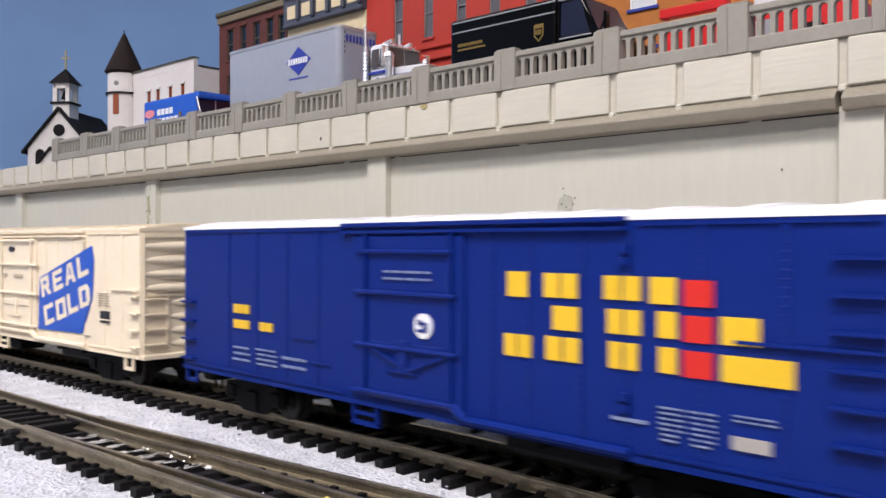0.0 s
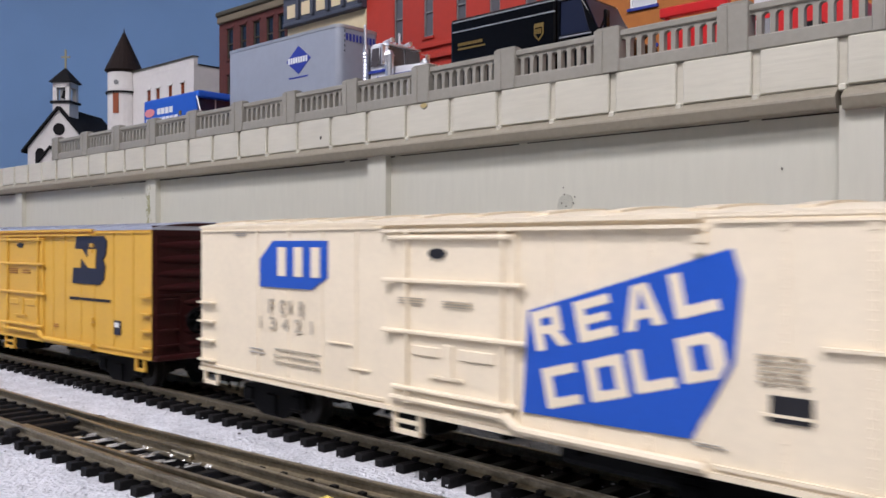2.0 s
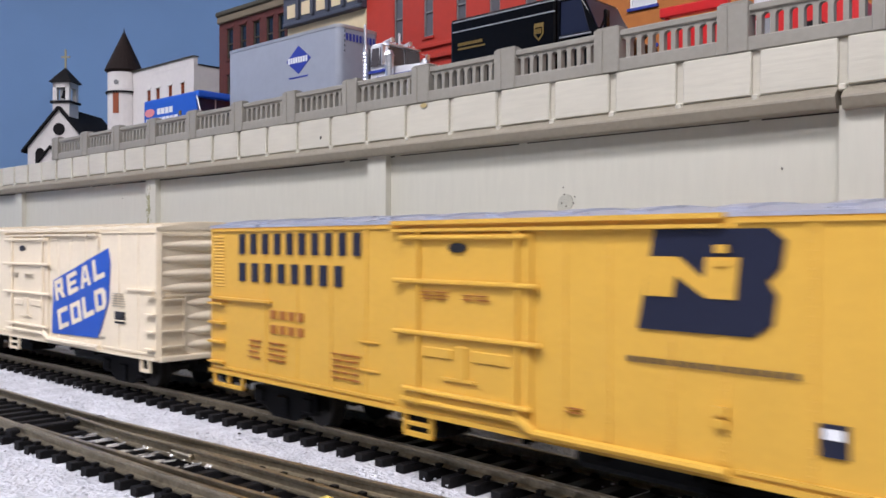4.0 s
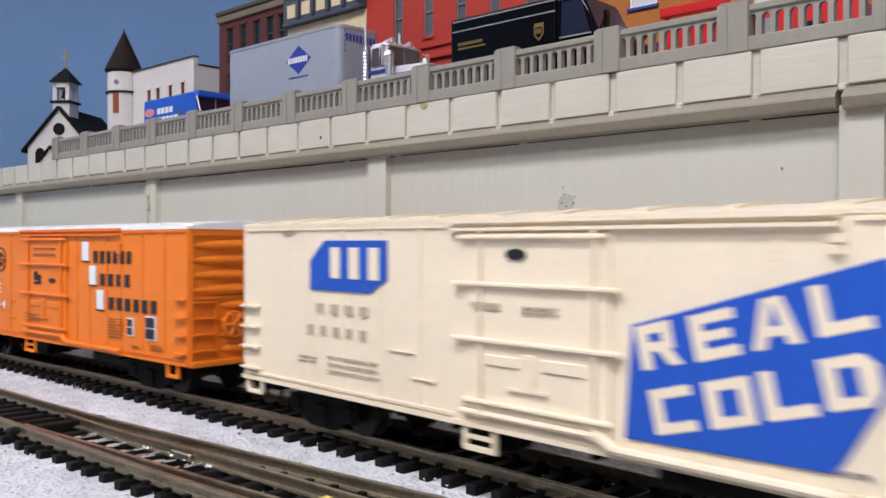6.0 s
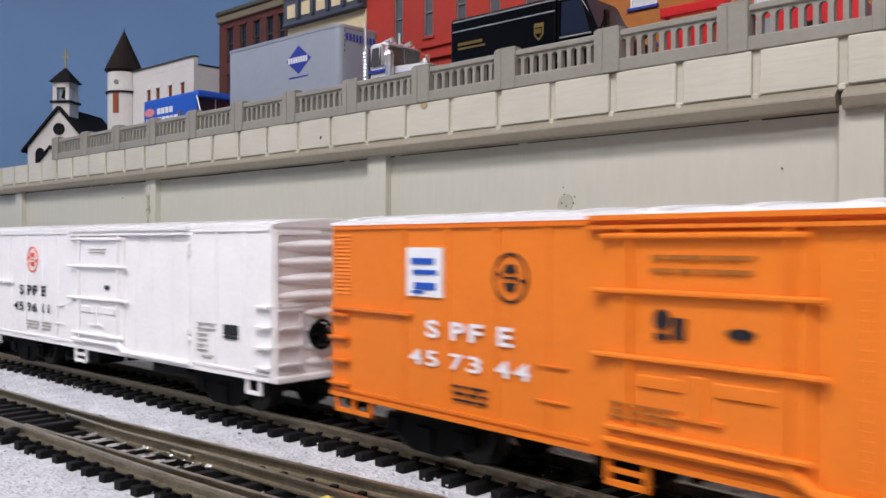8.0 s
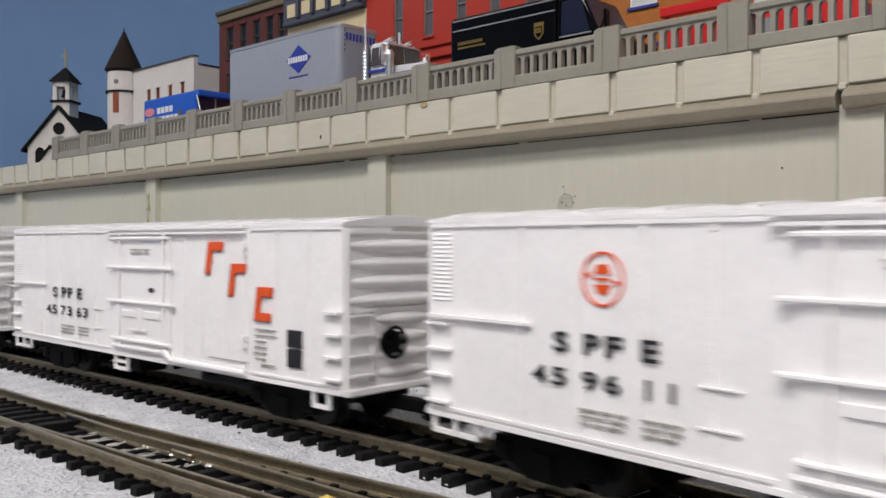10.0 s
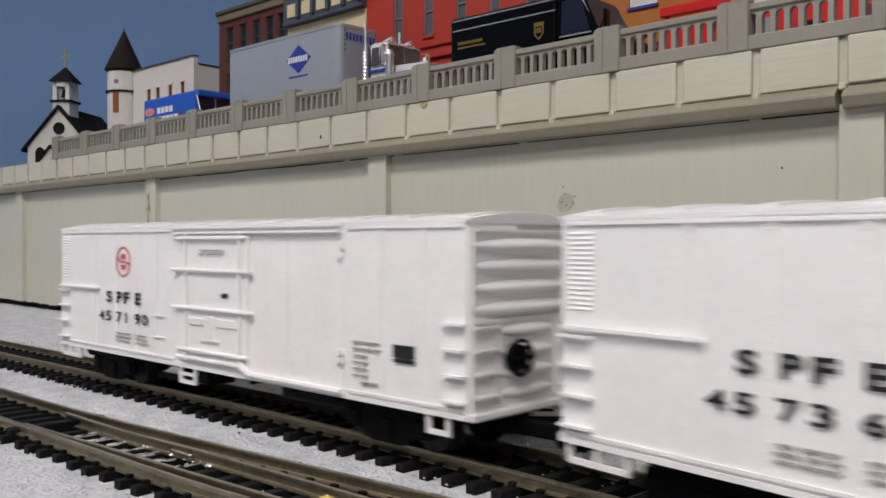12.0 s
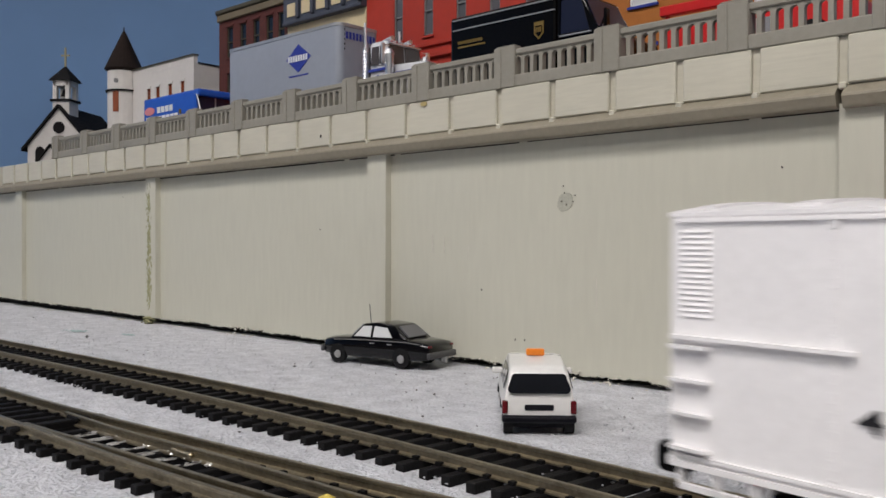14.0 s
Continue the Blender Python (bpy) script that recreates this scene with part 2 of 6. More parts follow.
def build_wall():
    w = thing("retaining_wall", "cream painted retaining wall with pilasters and block parapet", "wall", kind="structure")
    bm = bmesh.new()
    strip(bm, -2.0, 0.9, 0.0045, 0.012, 0.0075, 0.090, 40)
    # ragged lower edge
    q, x = random.Random(17), -1.3
    while x < 0.2:
        e = x + q.uniform(0.0012, 0.005)
        low = foot_gap(x) * (1 + 0.3 * noise.noise((x * 25, 3, 0))) + q.uniform(-0.0004, 0.0005)
        prism(bm, [(x, wall_y(x) + 0.0045, 0.0075), (x, wall_y(x) + 0.0045, low), ((x + e) / 2, wall_y(x) + 0.0045, low - q.uniform(0.0, 0.0006)), (e, wall_y(e) + 0.0045, low + q.uniform(-0.0003, 0.0004)), (e, wall_y(e) + 0.0045, 0.0075)], (0, 0.006, 0))
        x = e
    part("wall_panel", bm, M_WALL, w)
    # near-black sheet added behind the wall to paint the foot gap's shade
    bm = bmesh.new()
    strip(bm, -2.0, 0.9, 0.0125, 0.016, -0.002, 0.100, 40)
    part("backing", bm, M_GAP_SHADE, w)
    for x in PILASTERS:
        bm = bmesh.new()
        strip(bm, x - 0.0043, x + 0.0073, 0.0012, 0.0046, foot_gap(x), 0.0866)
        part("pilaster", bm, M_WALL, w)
    # ledge under the blocks: a sloped moulding on a band
    for a, b in ((-2.0, SEAM - 0.0012), (SEAM + 0.0005, 0.9)):
        dz = 0.0 if a < -1 else -0.0004
        bm = bmesh.new()
        n = 30 if a < -1 else 20
        path = [(a + (b - a) * i / n, wall_y(a + (b - a) * i / n), 0) for i in range(n + 1)]
        sweep(bm, path, [(0.0046, 0.0854 + dz), (-0.0010, 0.0854 + dz), (-0.0014, 0.0859 + dz), (-0.0024, 0.0886 + dz), (-0.0022, 0.0892 + dz), (0.0010, 0.0921 + dz), (0.0046, 0.0921 + dz)])
        part("ledge", bm, M_LEDGE, w, "taupe moulded ledge")
        # broken dark strips paint the shadow line of the crack below the ledge
        bm = bmesh.new()
        q, x = random.Random(61), a
        while x < b:
            e = min(b, x + q.uniform(0.012, 0.05))
            strip(bm, x, e, 0.0041, 0.0048, 0.08510 - q.choice((0.0, 0.00012, 0.0002, 0.00035)) + dz, 0.08538 + dz)
            x = e + q.choice((0.0, 0.0, 0.004))
        part("crack", bm, M_GAP_SHADE, w, "dark strip painting the shade of the crack under the ledge")
    bm = bmesh.new()
    strip(bm, -2.0, 0.9, 0.0014, 0.006, 0.0915, 0.1052, 40)
    part("parapet_core", bm, M_BLOCK, w)
    i = 0
    for k in range(-36, 75):
        x1 = SEAM - BLOCK * k - 0.0013
        x0 = x1 - BLOCK + 0.0026
        if x0 < -1.9 or x1 > 0.85:
            continue
        bm = bmesh.new()
        j = random.Random(k)
        d = j.uniform(-0.0002, 0.0002)
        prism(bm, [(x0, wall_y(x0) + d, 0.0920), (x1, wall_y(x1) + d, 0.0920), (x1, wall_y(x1) + 0.0015, 0.0920), (x0, wall_y(x0) + 0.0015, 0.0920)], (0, 0, 0.0132))
        bmesh.ops.bevel(bm, geom=bm.edges[:], offset=0.00035, segments=1, affect="EDGES")
        part("block", bm, M_BLOCK, w)
        # little drip stop on the ledge beneath each joint
        bm = bmesh.new()
        xc = x0 - 0.0013
        bx(bm, xc - 0.0011, xc + 0.0011, wall_y(xc) - 0.0006, wall_y(xc) + 0.0016, 0.0903, 0.0924, b=0.0004)
        part("drip_stop", bm, M_BLOCK, w)


def railing_bay(x0, x1, wide, last):
    """One bay of the cast railing from post centre x0 to x1, with arched openings, as a thing."""
    t = thing("railing_bay", "grey plastic balustrade bay with arched openings", "railing", None, "balustrade bays")
    ang = math.degrees(math.atan2(wall_y(x1) - wall_y(x0), x1 - x0))
    t.matrix_basis = pose(x0, wall_y(x0) + 0.0005, 0.1053, 0, 0, ang)
    L = x1 - x0
    boxpart("base", (0.0, L - 0.0002, -0.0004, 0.0042, 0, 0.0045), M_RAILING, t, b=0.0004)
    boxpart("top_rail", (0.0032, L - 0.0034, 0.0, 0.0034, 0.0118, 0.0140), M_RAILING, t, b=0.0004)
    n = 9
    a, b = 0.0036, L - 0.0038
    pitch = (b - a) / n
    for i in range(n + 1):
        wide = 0.0012 if 0 < i < n else 0.0016
        x = a + pitch * i
        boxpart("baluster", (max(x - wide / 2 - 0.0002, 0.003), min(x + wide / 2 + 0.0002, L - 0.003), 0.0006, 0.0028, 0.0044, 0.0112), M_RAILING, t)
    bm = bmesh.new()
    # arched lintel: one outline with a round-headed notch over every gap
    pts = [(a - 0.0004, 0.0119)]
    pts.append((a - 0.0004, 0.0098))
    for i in range(n):
        c = a + pitch * (i + 0.5)
        r = pitch / 2 - 0.0008
        pts += [(c + r * math.cos(math.pi * (1 - k / 6)), 0.0098 + r * math.sin(math.pi * k / 6)) for k in range(7)]
    pts += [(b + 0.0004, 0.0098), (b + 0.0004, 0.0119)]
    prism(bm, [(x, 0.0008, z) for x, z in pts], (0, 0.0018, 0))
    part("arcade", bm, M_RAILING, t)
    bm = bmesh.new()
    bx(bm, -0.0034 - wide, 0.0034 + wide, -0.0009, 0.0046, 0.0, 0.0150, b=0.0003)
    bx(bm, -0.0029 - wide, 0.0029 + wide, -0.0004, 0.0041, 0.0149, 0.0157, b=0.0005)
    if wide:
        bx(bm, -0.0012 - wide / 2, -0.0004 - wide / 2, -0.0013, 0.0040, 0.0, 0.0146, b=0.0002)
    part("post", bm, M_RAILING, t)
    if last:
        share("post", t.children[-1], t, pose(L, 0, 0))
    return t


def build_railing():
    xs = [-0.605 + 0.04455 * i for i in range(20)]
    for i in range(len(xs) - 1):
        railing_bay(xs[i], xs[i + 1], {4: 0.0012, 8: 0.0012, 11: 0.0032, 15: 0.0012}.get(i, 0.0), i == len(xs) - 2)


# ---- tracks ----
RAIL_PROFILE = [(-0.0013, 0.0), (0.0013, 0.0), (0.0013, 0.0003), (0.0003, 0.0006), (0.0003, 0.0017), (0.0006, 0.0019), (0.0006, 0.0024),
                (0.0004, 0.0025), (-0.0004, 0.0025), (-0.0006, 0.0024), (-0.0006, 0.0019), (-0.0003, 0.0017), (-0.0003, 0.0006), (-0.0013, 0.0003)]


def tie_mesh():
    bm = bmesh.new()
    bx(bm, -0.00135, 0.00135, -0.0148, 0.0148, -0.0008, 0.0016, b=0.0002)
    for y in (-0.00825, 0.00825):
        for d in (-0.0018, 0.0018):
            bx(bm, -0.0007, 0.0007, y + d - 0.0006, y + d + 0.0006, 0.0015, 0.0024)
    return bm


def build_main_track():
    t = thing("main_track", "curved nickel silver model track on black plastic ties", "track", kind="structure")
    s0, s1 = -1.2, 0.55
    n = 160
    for side in (-1, 1):
        bm = bmesh.new()
        path = []
        for i in range(n + 1):
            x, y = on_track(s0 + (s1 - s0) * i / n)
            sl = track_y(x)[1]
            k = math.hypot(1, sl)
            d = side * 0.00855
            path.append((x - sl / k * d, y + d / k, RAIL_TOP - 0.0025))
        sweep(bm, path, RAIL_PROFILE)
        part("rail", bm, M_RAIL, t, "worn nickel silver rail")
    first = None
    for i in range(-115, 60):
        s = 0.0228 + 0.00691 * i
        x, y = on_track(s)
        a = math.degrees(math.atan(track_y(x)[1])) + random.Random(i).uniform(-1, 1)
        m = pose(x, y, 0, 0, 0, a)
        if first is None:
            first = part("tie", tie_mesh(), M_TIE, t, "", m)
        else:
            share("tie", first, t, m)


def spline(table, x):
    xs, ys = zip(*table)
    return float(np.interp(x, xs, ys))


STOCK_FAR = [(-1.0, -0.0370), (-0.6, -0.0405), (-0.36, -0.0424), (-0.28, -0.0432), (-0.24, -0.0431), (-0.21, -0.0421), (-0.18, -0.0402), (-0.15, -0.0382), (-0.115, -0.0356), (0.0, -0.027), (0.2, -0.005)]
STOCK_NEAR = [(-1.0, -0.0542), (-0.6, -0.0577), (-0.36, -0.0594), (-0.28, -0.0600), (-0.23, -0.0600), (-0.15, -0.0594), (-0.12, -0.0580), (0.0, -0.054), (0.2, -0.05)]
BLADE_FAR = [(-0.226, -0.0455), (-0.21, -0.0462), (-0.19, -0.0462), (-0.165, -0.0446), (-0.14, -0.0440), (-0.12, -0.0438), (0.0, -0.0415), (0.2, -0.038)]
BLADE_NEAR = [(-0.22, -0.0587), (-0.20, -0.0578), (-0.18, -0.0566), (-0.15, -0.0556), (-0.13, -0.0545), (-0.09, -0.0522), (0.0, -0.045), (0.2, -0.023)]


def build_turnout():
    t = thing("turnout_track", "model railway turnout with tarnished rails on black ties", "track", kind="structure")
    for nm, tab, x0, top in (("stock_rail", STOCK_FAR, -0.9, 0), ("stock_rail", STOCK_NEAR, -0.9, 0), ("point_blade", BLADE_FAR, -0.226, -0.0002), ("point_blade", BLADE_NEAR, -0.22, -0.0002)):
        bm = bmesh.new()
        raw = [(x0 + i * 0.006) for i in range(int((0.16 - x0) / 0.006))]
        sm = []
        for x in raw:
            sm.append((x, sum(spline(tab, x + d) for d in (-0.012, -0.006, 0, 0.006, 0.012)) / 5, RAIL_TOP - 0.0025 + top))
        sweep(bm, sm, RAIL_PROFILE)
        part(nm, bm, M_RAIL, t, "tarnished brown rail")
    for i in range(118):
        x = -0.66 + 0.0071 * i
        j = random.Random(900 + i)
        far = max(spline(STOCK_FAR, x), -0.05) + 0.0065
        near = spline(STOCK_NEAR, x) - 0.0038 - (0.0006 if i % 3 else 0.0)
        if x > -0.05:
            continue
        bm = bmesh.new()
        bx(bm, -0.0013, 0.0013, near, far, -0.0008, 0.0016, b=0.0002)
        for y in (spline(STOCK_FAR, x), spline(STOCK_NEAR, x)):
            for d in (-0.0018, 0.0018):
                bx(bm, -0.0007, 0.0007, y + d - 0.0006, y + d + 0.0006, 0.0015, 0.0023)
        part("tie", bm, M_TIE, t, "", pose(x, 0, 0, 0, 0, j.uniform(-0.6, 0.6)))
    bm = bmesh.new()
    bx(bm, -0.222, -0.2185, -0.0625, -0.0385, 0.0010, 0.0030, b=0.0003)
    bx(bm, -0.2235, -0.2170, -0.0470, -0.0440, 0.0025, 0.0036, b=0.0003)
    part("throw_bar", bm, M_TIE, t)
    bm = bmesh.new()
    bx(bm, -0.1735, -0.1655, -0.0462, -0.0446, 0.0018, 0.0030, b=0.0003)
    part("rail_joiner", bm, M_RAIL, t)
# ---- train ----
CAR_L, CAR_HW, CAR_Z0, CAR_Z1 = 0.1834, 0.0183, 0.0142, 0.0526
CROWN = 0.0016


# how the panels of each kind of car are spaced: millimetres to add at a distance from the rear end
EVEN = ((0, 0.3), (24, 2.3), (49, 3.1), (74, 3.3), (108, 2.8), (145, 1.6), (163, 0.7), (183.5, 0))
CREAM = ((0, 0.3), (12, 3.0), (25, 5.0), (50, 5.9), (75, 6.0), (110, 5.4), (150, 4.0), (172, 2.0), (183.5, 0))
YELLOW = ((0, 0.3), (12, 2.6), (30, 3.7), (62, 4.4), (90, 4.4), (130, 3.6), (154, 2.7), (172, 1.4), (183.5, 0))
BLUE = ((0, 0), (26, 0.1), (85, 1.2), (119, 0.2), (141, -0.6), (162, -1.4), (178, -1.3), (183.5, 0))
SPACING = [EVEN]


def X(u):
    """Millimetres from the rear end of a car to its own x."""
    return (u + float(np.interp(u, *zip(*SPACING[0])))) / 1000 - CAR_L / 2


def pt(name, rgb, **k):
    k.setdefault("rough", 0.42)
    k.setdefault("spec", 0.3)
    return mat(name, rgb, scale=90, amount=0.07, bump=0.00002, fine=10, **k)


M_WHITE = pt("white_car_paint", (0.86, 0.845, 0.85), dirt=0.04)
M_WROOF = pt("white_roof_paint", (0.85, 0.85, 0.85))
M_BLUE = pt("blue_car_paint", (0.003, 0.0175, 0.165), spec=0.14)
M_CREAM = pt("cream_car_paint", (0.79, 0.69, 0.515), dirt=0.06)
M_YELLOW = pt("yellow_car_paint", (0.64, 0.375, 0.052), dirt=0.07)
M_ORANGE = pt("orange_car_paint", (0.78, 0.20, 0.012))
M_BROWN = pt("brown_end_paint", (0.034, 0.0065, 0.0065), spec=0.2)
M_SILVER = pt("silver_roof_paint", (0.55, 0.57, 0.66), rough=0.3, metal=0.5)
M_DBLUE = pt("blue_decal", (0.015, 0.085, 0.46))
M_DBLACK = pt("black_decal", (0.015, 0.015, 0.018))
M_DGREY = pt("grey_decal", (0.36, 0.34, 0.31))
M_DWHITE = pt("white_decal", (0.78, 0.80, 0.82))
M_DPALE = pt("pale_blue_decal", (0.20, 0.25, 0.40))
M_DYELLOW = pt("yellow_decal", (0.75, 0.48, 0.02))
M_DRED = pt("red_decal", (0.62, 0.025, 0.015))
M_DORANGE = pt("red_orange_decal", (0.72, 0.085, 0.012))
M_DNAVY = pt("navy_decal", (0.012, 0.015, 0.035))
M_DTAN = pt("tan_decal", (0.42, 0.37, 0.28))
M_DCRIM = pt("crimson_decal", (0.55, 0.09, 0.11))
M_DTANB = pt("brown_decal", (0.33, 0.12, 0.02))

RIBS = (23.6, 36.5, 49.2, 61.4, 115.0, 124.1, 135.7, 145.0, 158.3, 171.0)


def end_parts(material, car, m):
    """A corrugated car end, facing +x, with lens-shaped ribs above and ladder bars below."""
    hw = CAR_HW - 0.0008

    def rib(z, h, d, half):
        bm = bmesh.new()
        ny, nz = 16, 6
        g = []
        for i in range(ny + 1):
            y = -half + 2 * half * i / ny
            f = max(0.0, 1 - (abs(y) / half) ** 2.4)
            g.append([bm.verts.new((d * (0.10 + 0.90 * f) * max(0.0, math.cos(math.pi / 2 * (2 * k / nz - 1))) ** 0.6, y, z + h * (0.30 + 0.70 * f) * (2 * k / nz - 1))) for k in range(nz + 1)])
        for p, q in zip(g, g[1:]):
            for k in range(nz):
                bm.faces.new((p[k], q[k], q[k + 1], p[k + 1]))
        part("end_rib", bm, material, car, "", m, smooth="all")
    for z in (0.0474, 0.0433, 0.0391, 0.0350):
        rib(z, 0.00165, 0.0016, hw)
    for z in (0.0305, 0.0263, 0.0221, 0.0181):
        rib(z, 0.0015, 0.0013, 0.0082)
    for y in (-0.0090, 0.0090):
        boxpart("corner_post", (0.0, 0.0006, *sorted((y * 1.86, y * 1.93)), CAR_Z0, 0.0512), material, car, m=m)
    for z in (0.0502, 0.0326):
        boxpart("end_bar", (0.0, 0.0006, -hw * 0.92, hw * 0.92, z, z + 0.0006), material, car, m=m)
    for y in (-0.0095, 0.0095):
        boxpart("ladder_stile", (0.0, 0.0008, y - 0.0003, y + 0.0003, 0.0165, 0.0325), material, car, m=m)


def car_step(bm, u0, u1, zb, holes, y=-CAR_HW, double=False):
    w = 0.0009
    x0, x1 = X(u0), X(u1)
    bx(bm, x0, x1, y, y + 0.0009, zb, zb + w)
    if double:
        zm = (zb + CAR_Z0) / 2
        bx(bm, x0, x1, y, y + 0.0009, zm, zm + w * 0.8)
    for i in range(holes + 1):
        x = x0 + (x1 - x0 - w) * i / holes
        bx(bm, x, x + w, y, y + 0.0008, zb, CAR_Z0 + 0.0004)


def decal(car, name, shapes, material, label=""):
    """Flat printed shapes on the near side: boxes (u0, z0, u1, z1) in mm, or outlines of (u, z)."""
    bm = bmesh.new()
    for s in shapes:
        if len(s) == 4 and not isinstance(s[0], tuple):
            u0, z0, u1, z1 = s
            s = [(u0, z0), (u1, z0), (u1, z1), (u0, z1)]
        prism(bm, [(X(u), -CAR_HW - 0.00003, z / 1000) for u, z in s], (0, -0.00038, 0))
    return part(name, bm, material, car, label)


def words(car, name, lines, material, label=""):
    """Plain bars, one to a character: lines of (u0, z0, u1, z1, count, fill) in mm."""
    out = []
    for u0, z0, u1, z1, n, fill in lines:
        p = (u1 - u0) / n
        for i in range(n):
            a, b = u0 + p * i, u0 + p * (i + fill)
            out.append(decal(car, name, [(a, z0, b, z1)], material, label))
    return out


def oval(u, z, ru, rz, n=20):
    return [(u + ru * math.cos(2 * math.pi * i / n), z + rz * math.sin(2 * math.pi * i / n)) for i in range(n)]


def truck(car, x):
    t = new("truck")
    t.parent = car
    t.matrix_basis = pose(x, 0, 0)
    for s in (-1, 1):
        bm = bmesh.new()
        y = s * 0.0128
        prism(bm, [(px, y - 0.0008, pz) for px, pz in ((-0.0140, 0.0085), (-0.0125, 0.0072), (-0.0085, 0.0072), (-0.0050, 0.0050), (0.0050, 0.0050), (0.0085, 0.0072), (0.0125, 0.0072), (0.0140, 0.0085), (0.0135, 0.0118), (0.0085, 0.0122), (0.0050, 0.0128), (-0.0050, 0.0128), (-0.0085, 0.0122), (-0.0135, 0.0118))], (0, 0.0016, 0))
        bx(bm, -0.0022, 0.0022, y - 0.0014, y + 0.0014, 0.0052, 0.0105, b=0.0003)
        for dx in (-0.0105, 0.0105):
            bx(bm, dx - 0.0018, dx + 0.0018, y - 0.0013, y + 0.0013, 0.0078, 0.0112, b=0.0003)
        part("side_frame", bm, M_BLACK, t)
    bm = bmesh.new()
    bx(bm, -0.003, 0.003, -0.012, 0.012, 0.0085, 0.0138)
    part("bolster", bm, M_BLACK, t)
    axles = []
    for dx in (-0.0105, 0.0105):
        bm = bmesh.new()
        for s in (-1, 1):
            cyl(bm, (0, s * 0.0074, 0), (0, s * 0.0100, 0), 0.0053, 18)
            cyl(bm, (0, s * 0.0066, 0), (0, s * 0.0076, 0), 0.0060, 18)
            cyl(bm, (0, s * 0.0098, 0), (0, s * 0.0104, 0), 0.0030, 8)
        cyl(bm, (0, -0.0118, 0), (0, 0.0118, 0), 0.0012, 8)
        axles.append(part("wheelset", bm, M_WHEEL, t, "dark metal wheels on an axle", pose(dx, 0, RAIL_TOP + 0.0053)))
    return axles


AXLES = []


def reefer(label, body, roof, end, louvre=True, ledge_left=True, right_rungs=4, vee=False, wheel=None, first_step=2, bars=((0.0488, 73.5, 107.5), (0.0403, 71.8, 110.0), (0.0302, 71.8, 110.5), (0.0190, 74.5, 108.5))):
    car = thing("refrigerator_car", label, "freight car", None, "freight train cars")
    L, hw = CAR_L / 2, CAR_HW
    # body shell with vertical weld seams, sill and eave lip
    boxpart("body", (-L, L, -hw, hw, CAR_Z0, CAR_Z1), body, car, b=0.0003)
    for s in (-1, 1):
        for u in RIBS:
            x = X(u) * -s
            bm = bmesh.new()
            bx(bm, x - 0.00045, x + 0.00045, *sorted((s * hw, s * (hw + 0.00020))), 0.0165, 0.0508)
            for i in range(27):
                z = 0.0172 + i * 0.00125
                ring = [bm.verts.new((x + dx, s * (hw + 0.00020), z + dz)) for dx, dz in ((-0.0003, 0), (0, -0.0003), (0.0003, 0), (0, 0.0003))]
                tip = bm.verts.new((x, s * (hw + 0.00037), z))
                for k in range(4):
                    bm.faces.new((ring[k], ring[(k + 1) % 4], tip))
            part("weld_seam", bm, body, car)
            boxpart("seam_cap", (x - 0.0006, x + 0.0006, *sorted((s * hw, s * (hw + 0.00035))), 0.0500, 0.0512), body, car)
        for a, b in ((1.0, 71.0), (147.0, 182.5)):
            x0, x1 = sorted((X(a) * -s, X(b) * -s))
            boxpart("eave_lip", (x0, x1, *sorted((s * hw, s * (hw + 0.00045))), 0.0511, 0.0515), body, car)
            boxpart("sill_lip", (x0, x1, *sorted((s * hw, s * (hw + 0.00045))), 0.0157, 0.0163), body, car)
        boxpart("side_sill", (-L, L, *sorted((s * hw, s * (hw + 0.0004))), CAR_Z0, CAR_Z0 + 0.0009), body, car)
    # crowned roof with cross seams
    bm = bmesh.new()
    n = 12
    prof = [(-hw - 0.00015 + 2 * (hw + 0.00015) * i / n, CROWN * (1 - abs(2 * i / n - 1) ** 2.2)) for i in range(n + 1)]
    prism(bm, [(-L - 0.0002, y, CAR_Z1 + z) for y, z in prof] + [(-L - 0.0002, hw + 0.00015, CAR_Z1 - 0.0006), (-L - 0.0002, -hw - 0.00015, CAR_Z1 - 0.0006)], (CAR_L + 0.0004, 0, 0))
    for i in range(12):
        x = -L + 0.0045 + i * (CAR_L - 0.009) / 11
        w = 0.0024 if i % 2 else 0.0016
        for (ya, za), (yb, zb) in zip(prof[1:-1], prof[2:-1]):
            prism(bm, [(x - w, ya, CAR_Z1 + za), (x - w, yb, CAR_Z1 + zb), (x - w, yb, CAR_Z1 + zb + 0.0004), (x - w, ya, CAR_Z1 + za + 0.0004)], (2 * w, 0, 0))
    part("roof", bm, roof, car, "crowned roof with raised cross seams")
    # ends
    end_parts(end, car, pose(L, 0, 0))
    end_parts(end, car, pose(-L, 0, 0, 0, 0, 180))
    if end is not body:
        boxpart("end_sheet", (L, L + 0.00015, -hw, hw, CAR_Z0, CAR_Z1 + 0.0006), end, car)
        bm = bmesh.new()
        prism(bm, [(L + 0.0003, y, CAR_Z1 + z) for y, z in prof[1:-1]], (0.0002, 0, 0))
        part("end_sheet", bm, end, car)
    for s in (1, -1):
        boxpart("end_sill", (s * L - 0.0012, s * L + 0.0012, -hw + 0.0006, hw - 0.0006, CAR_Z0 - 0.0004, CAR_Z0 + 0.0012), end, car, b=0.0003)
        for y in (-0.0133, 0.0133):
            for z in (0.0315, 0.0270, 0.0225, 0.0180):
                x = s * L
                boxpart("end_rung", (*sorted((x, x + s * 0.0013)), y - 0.0032, y + 0.0032, z, z + 0.0005), end, car)
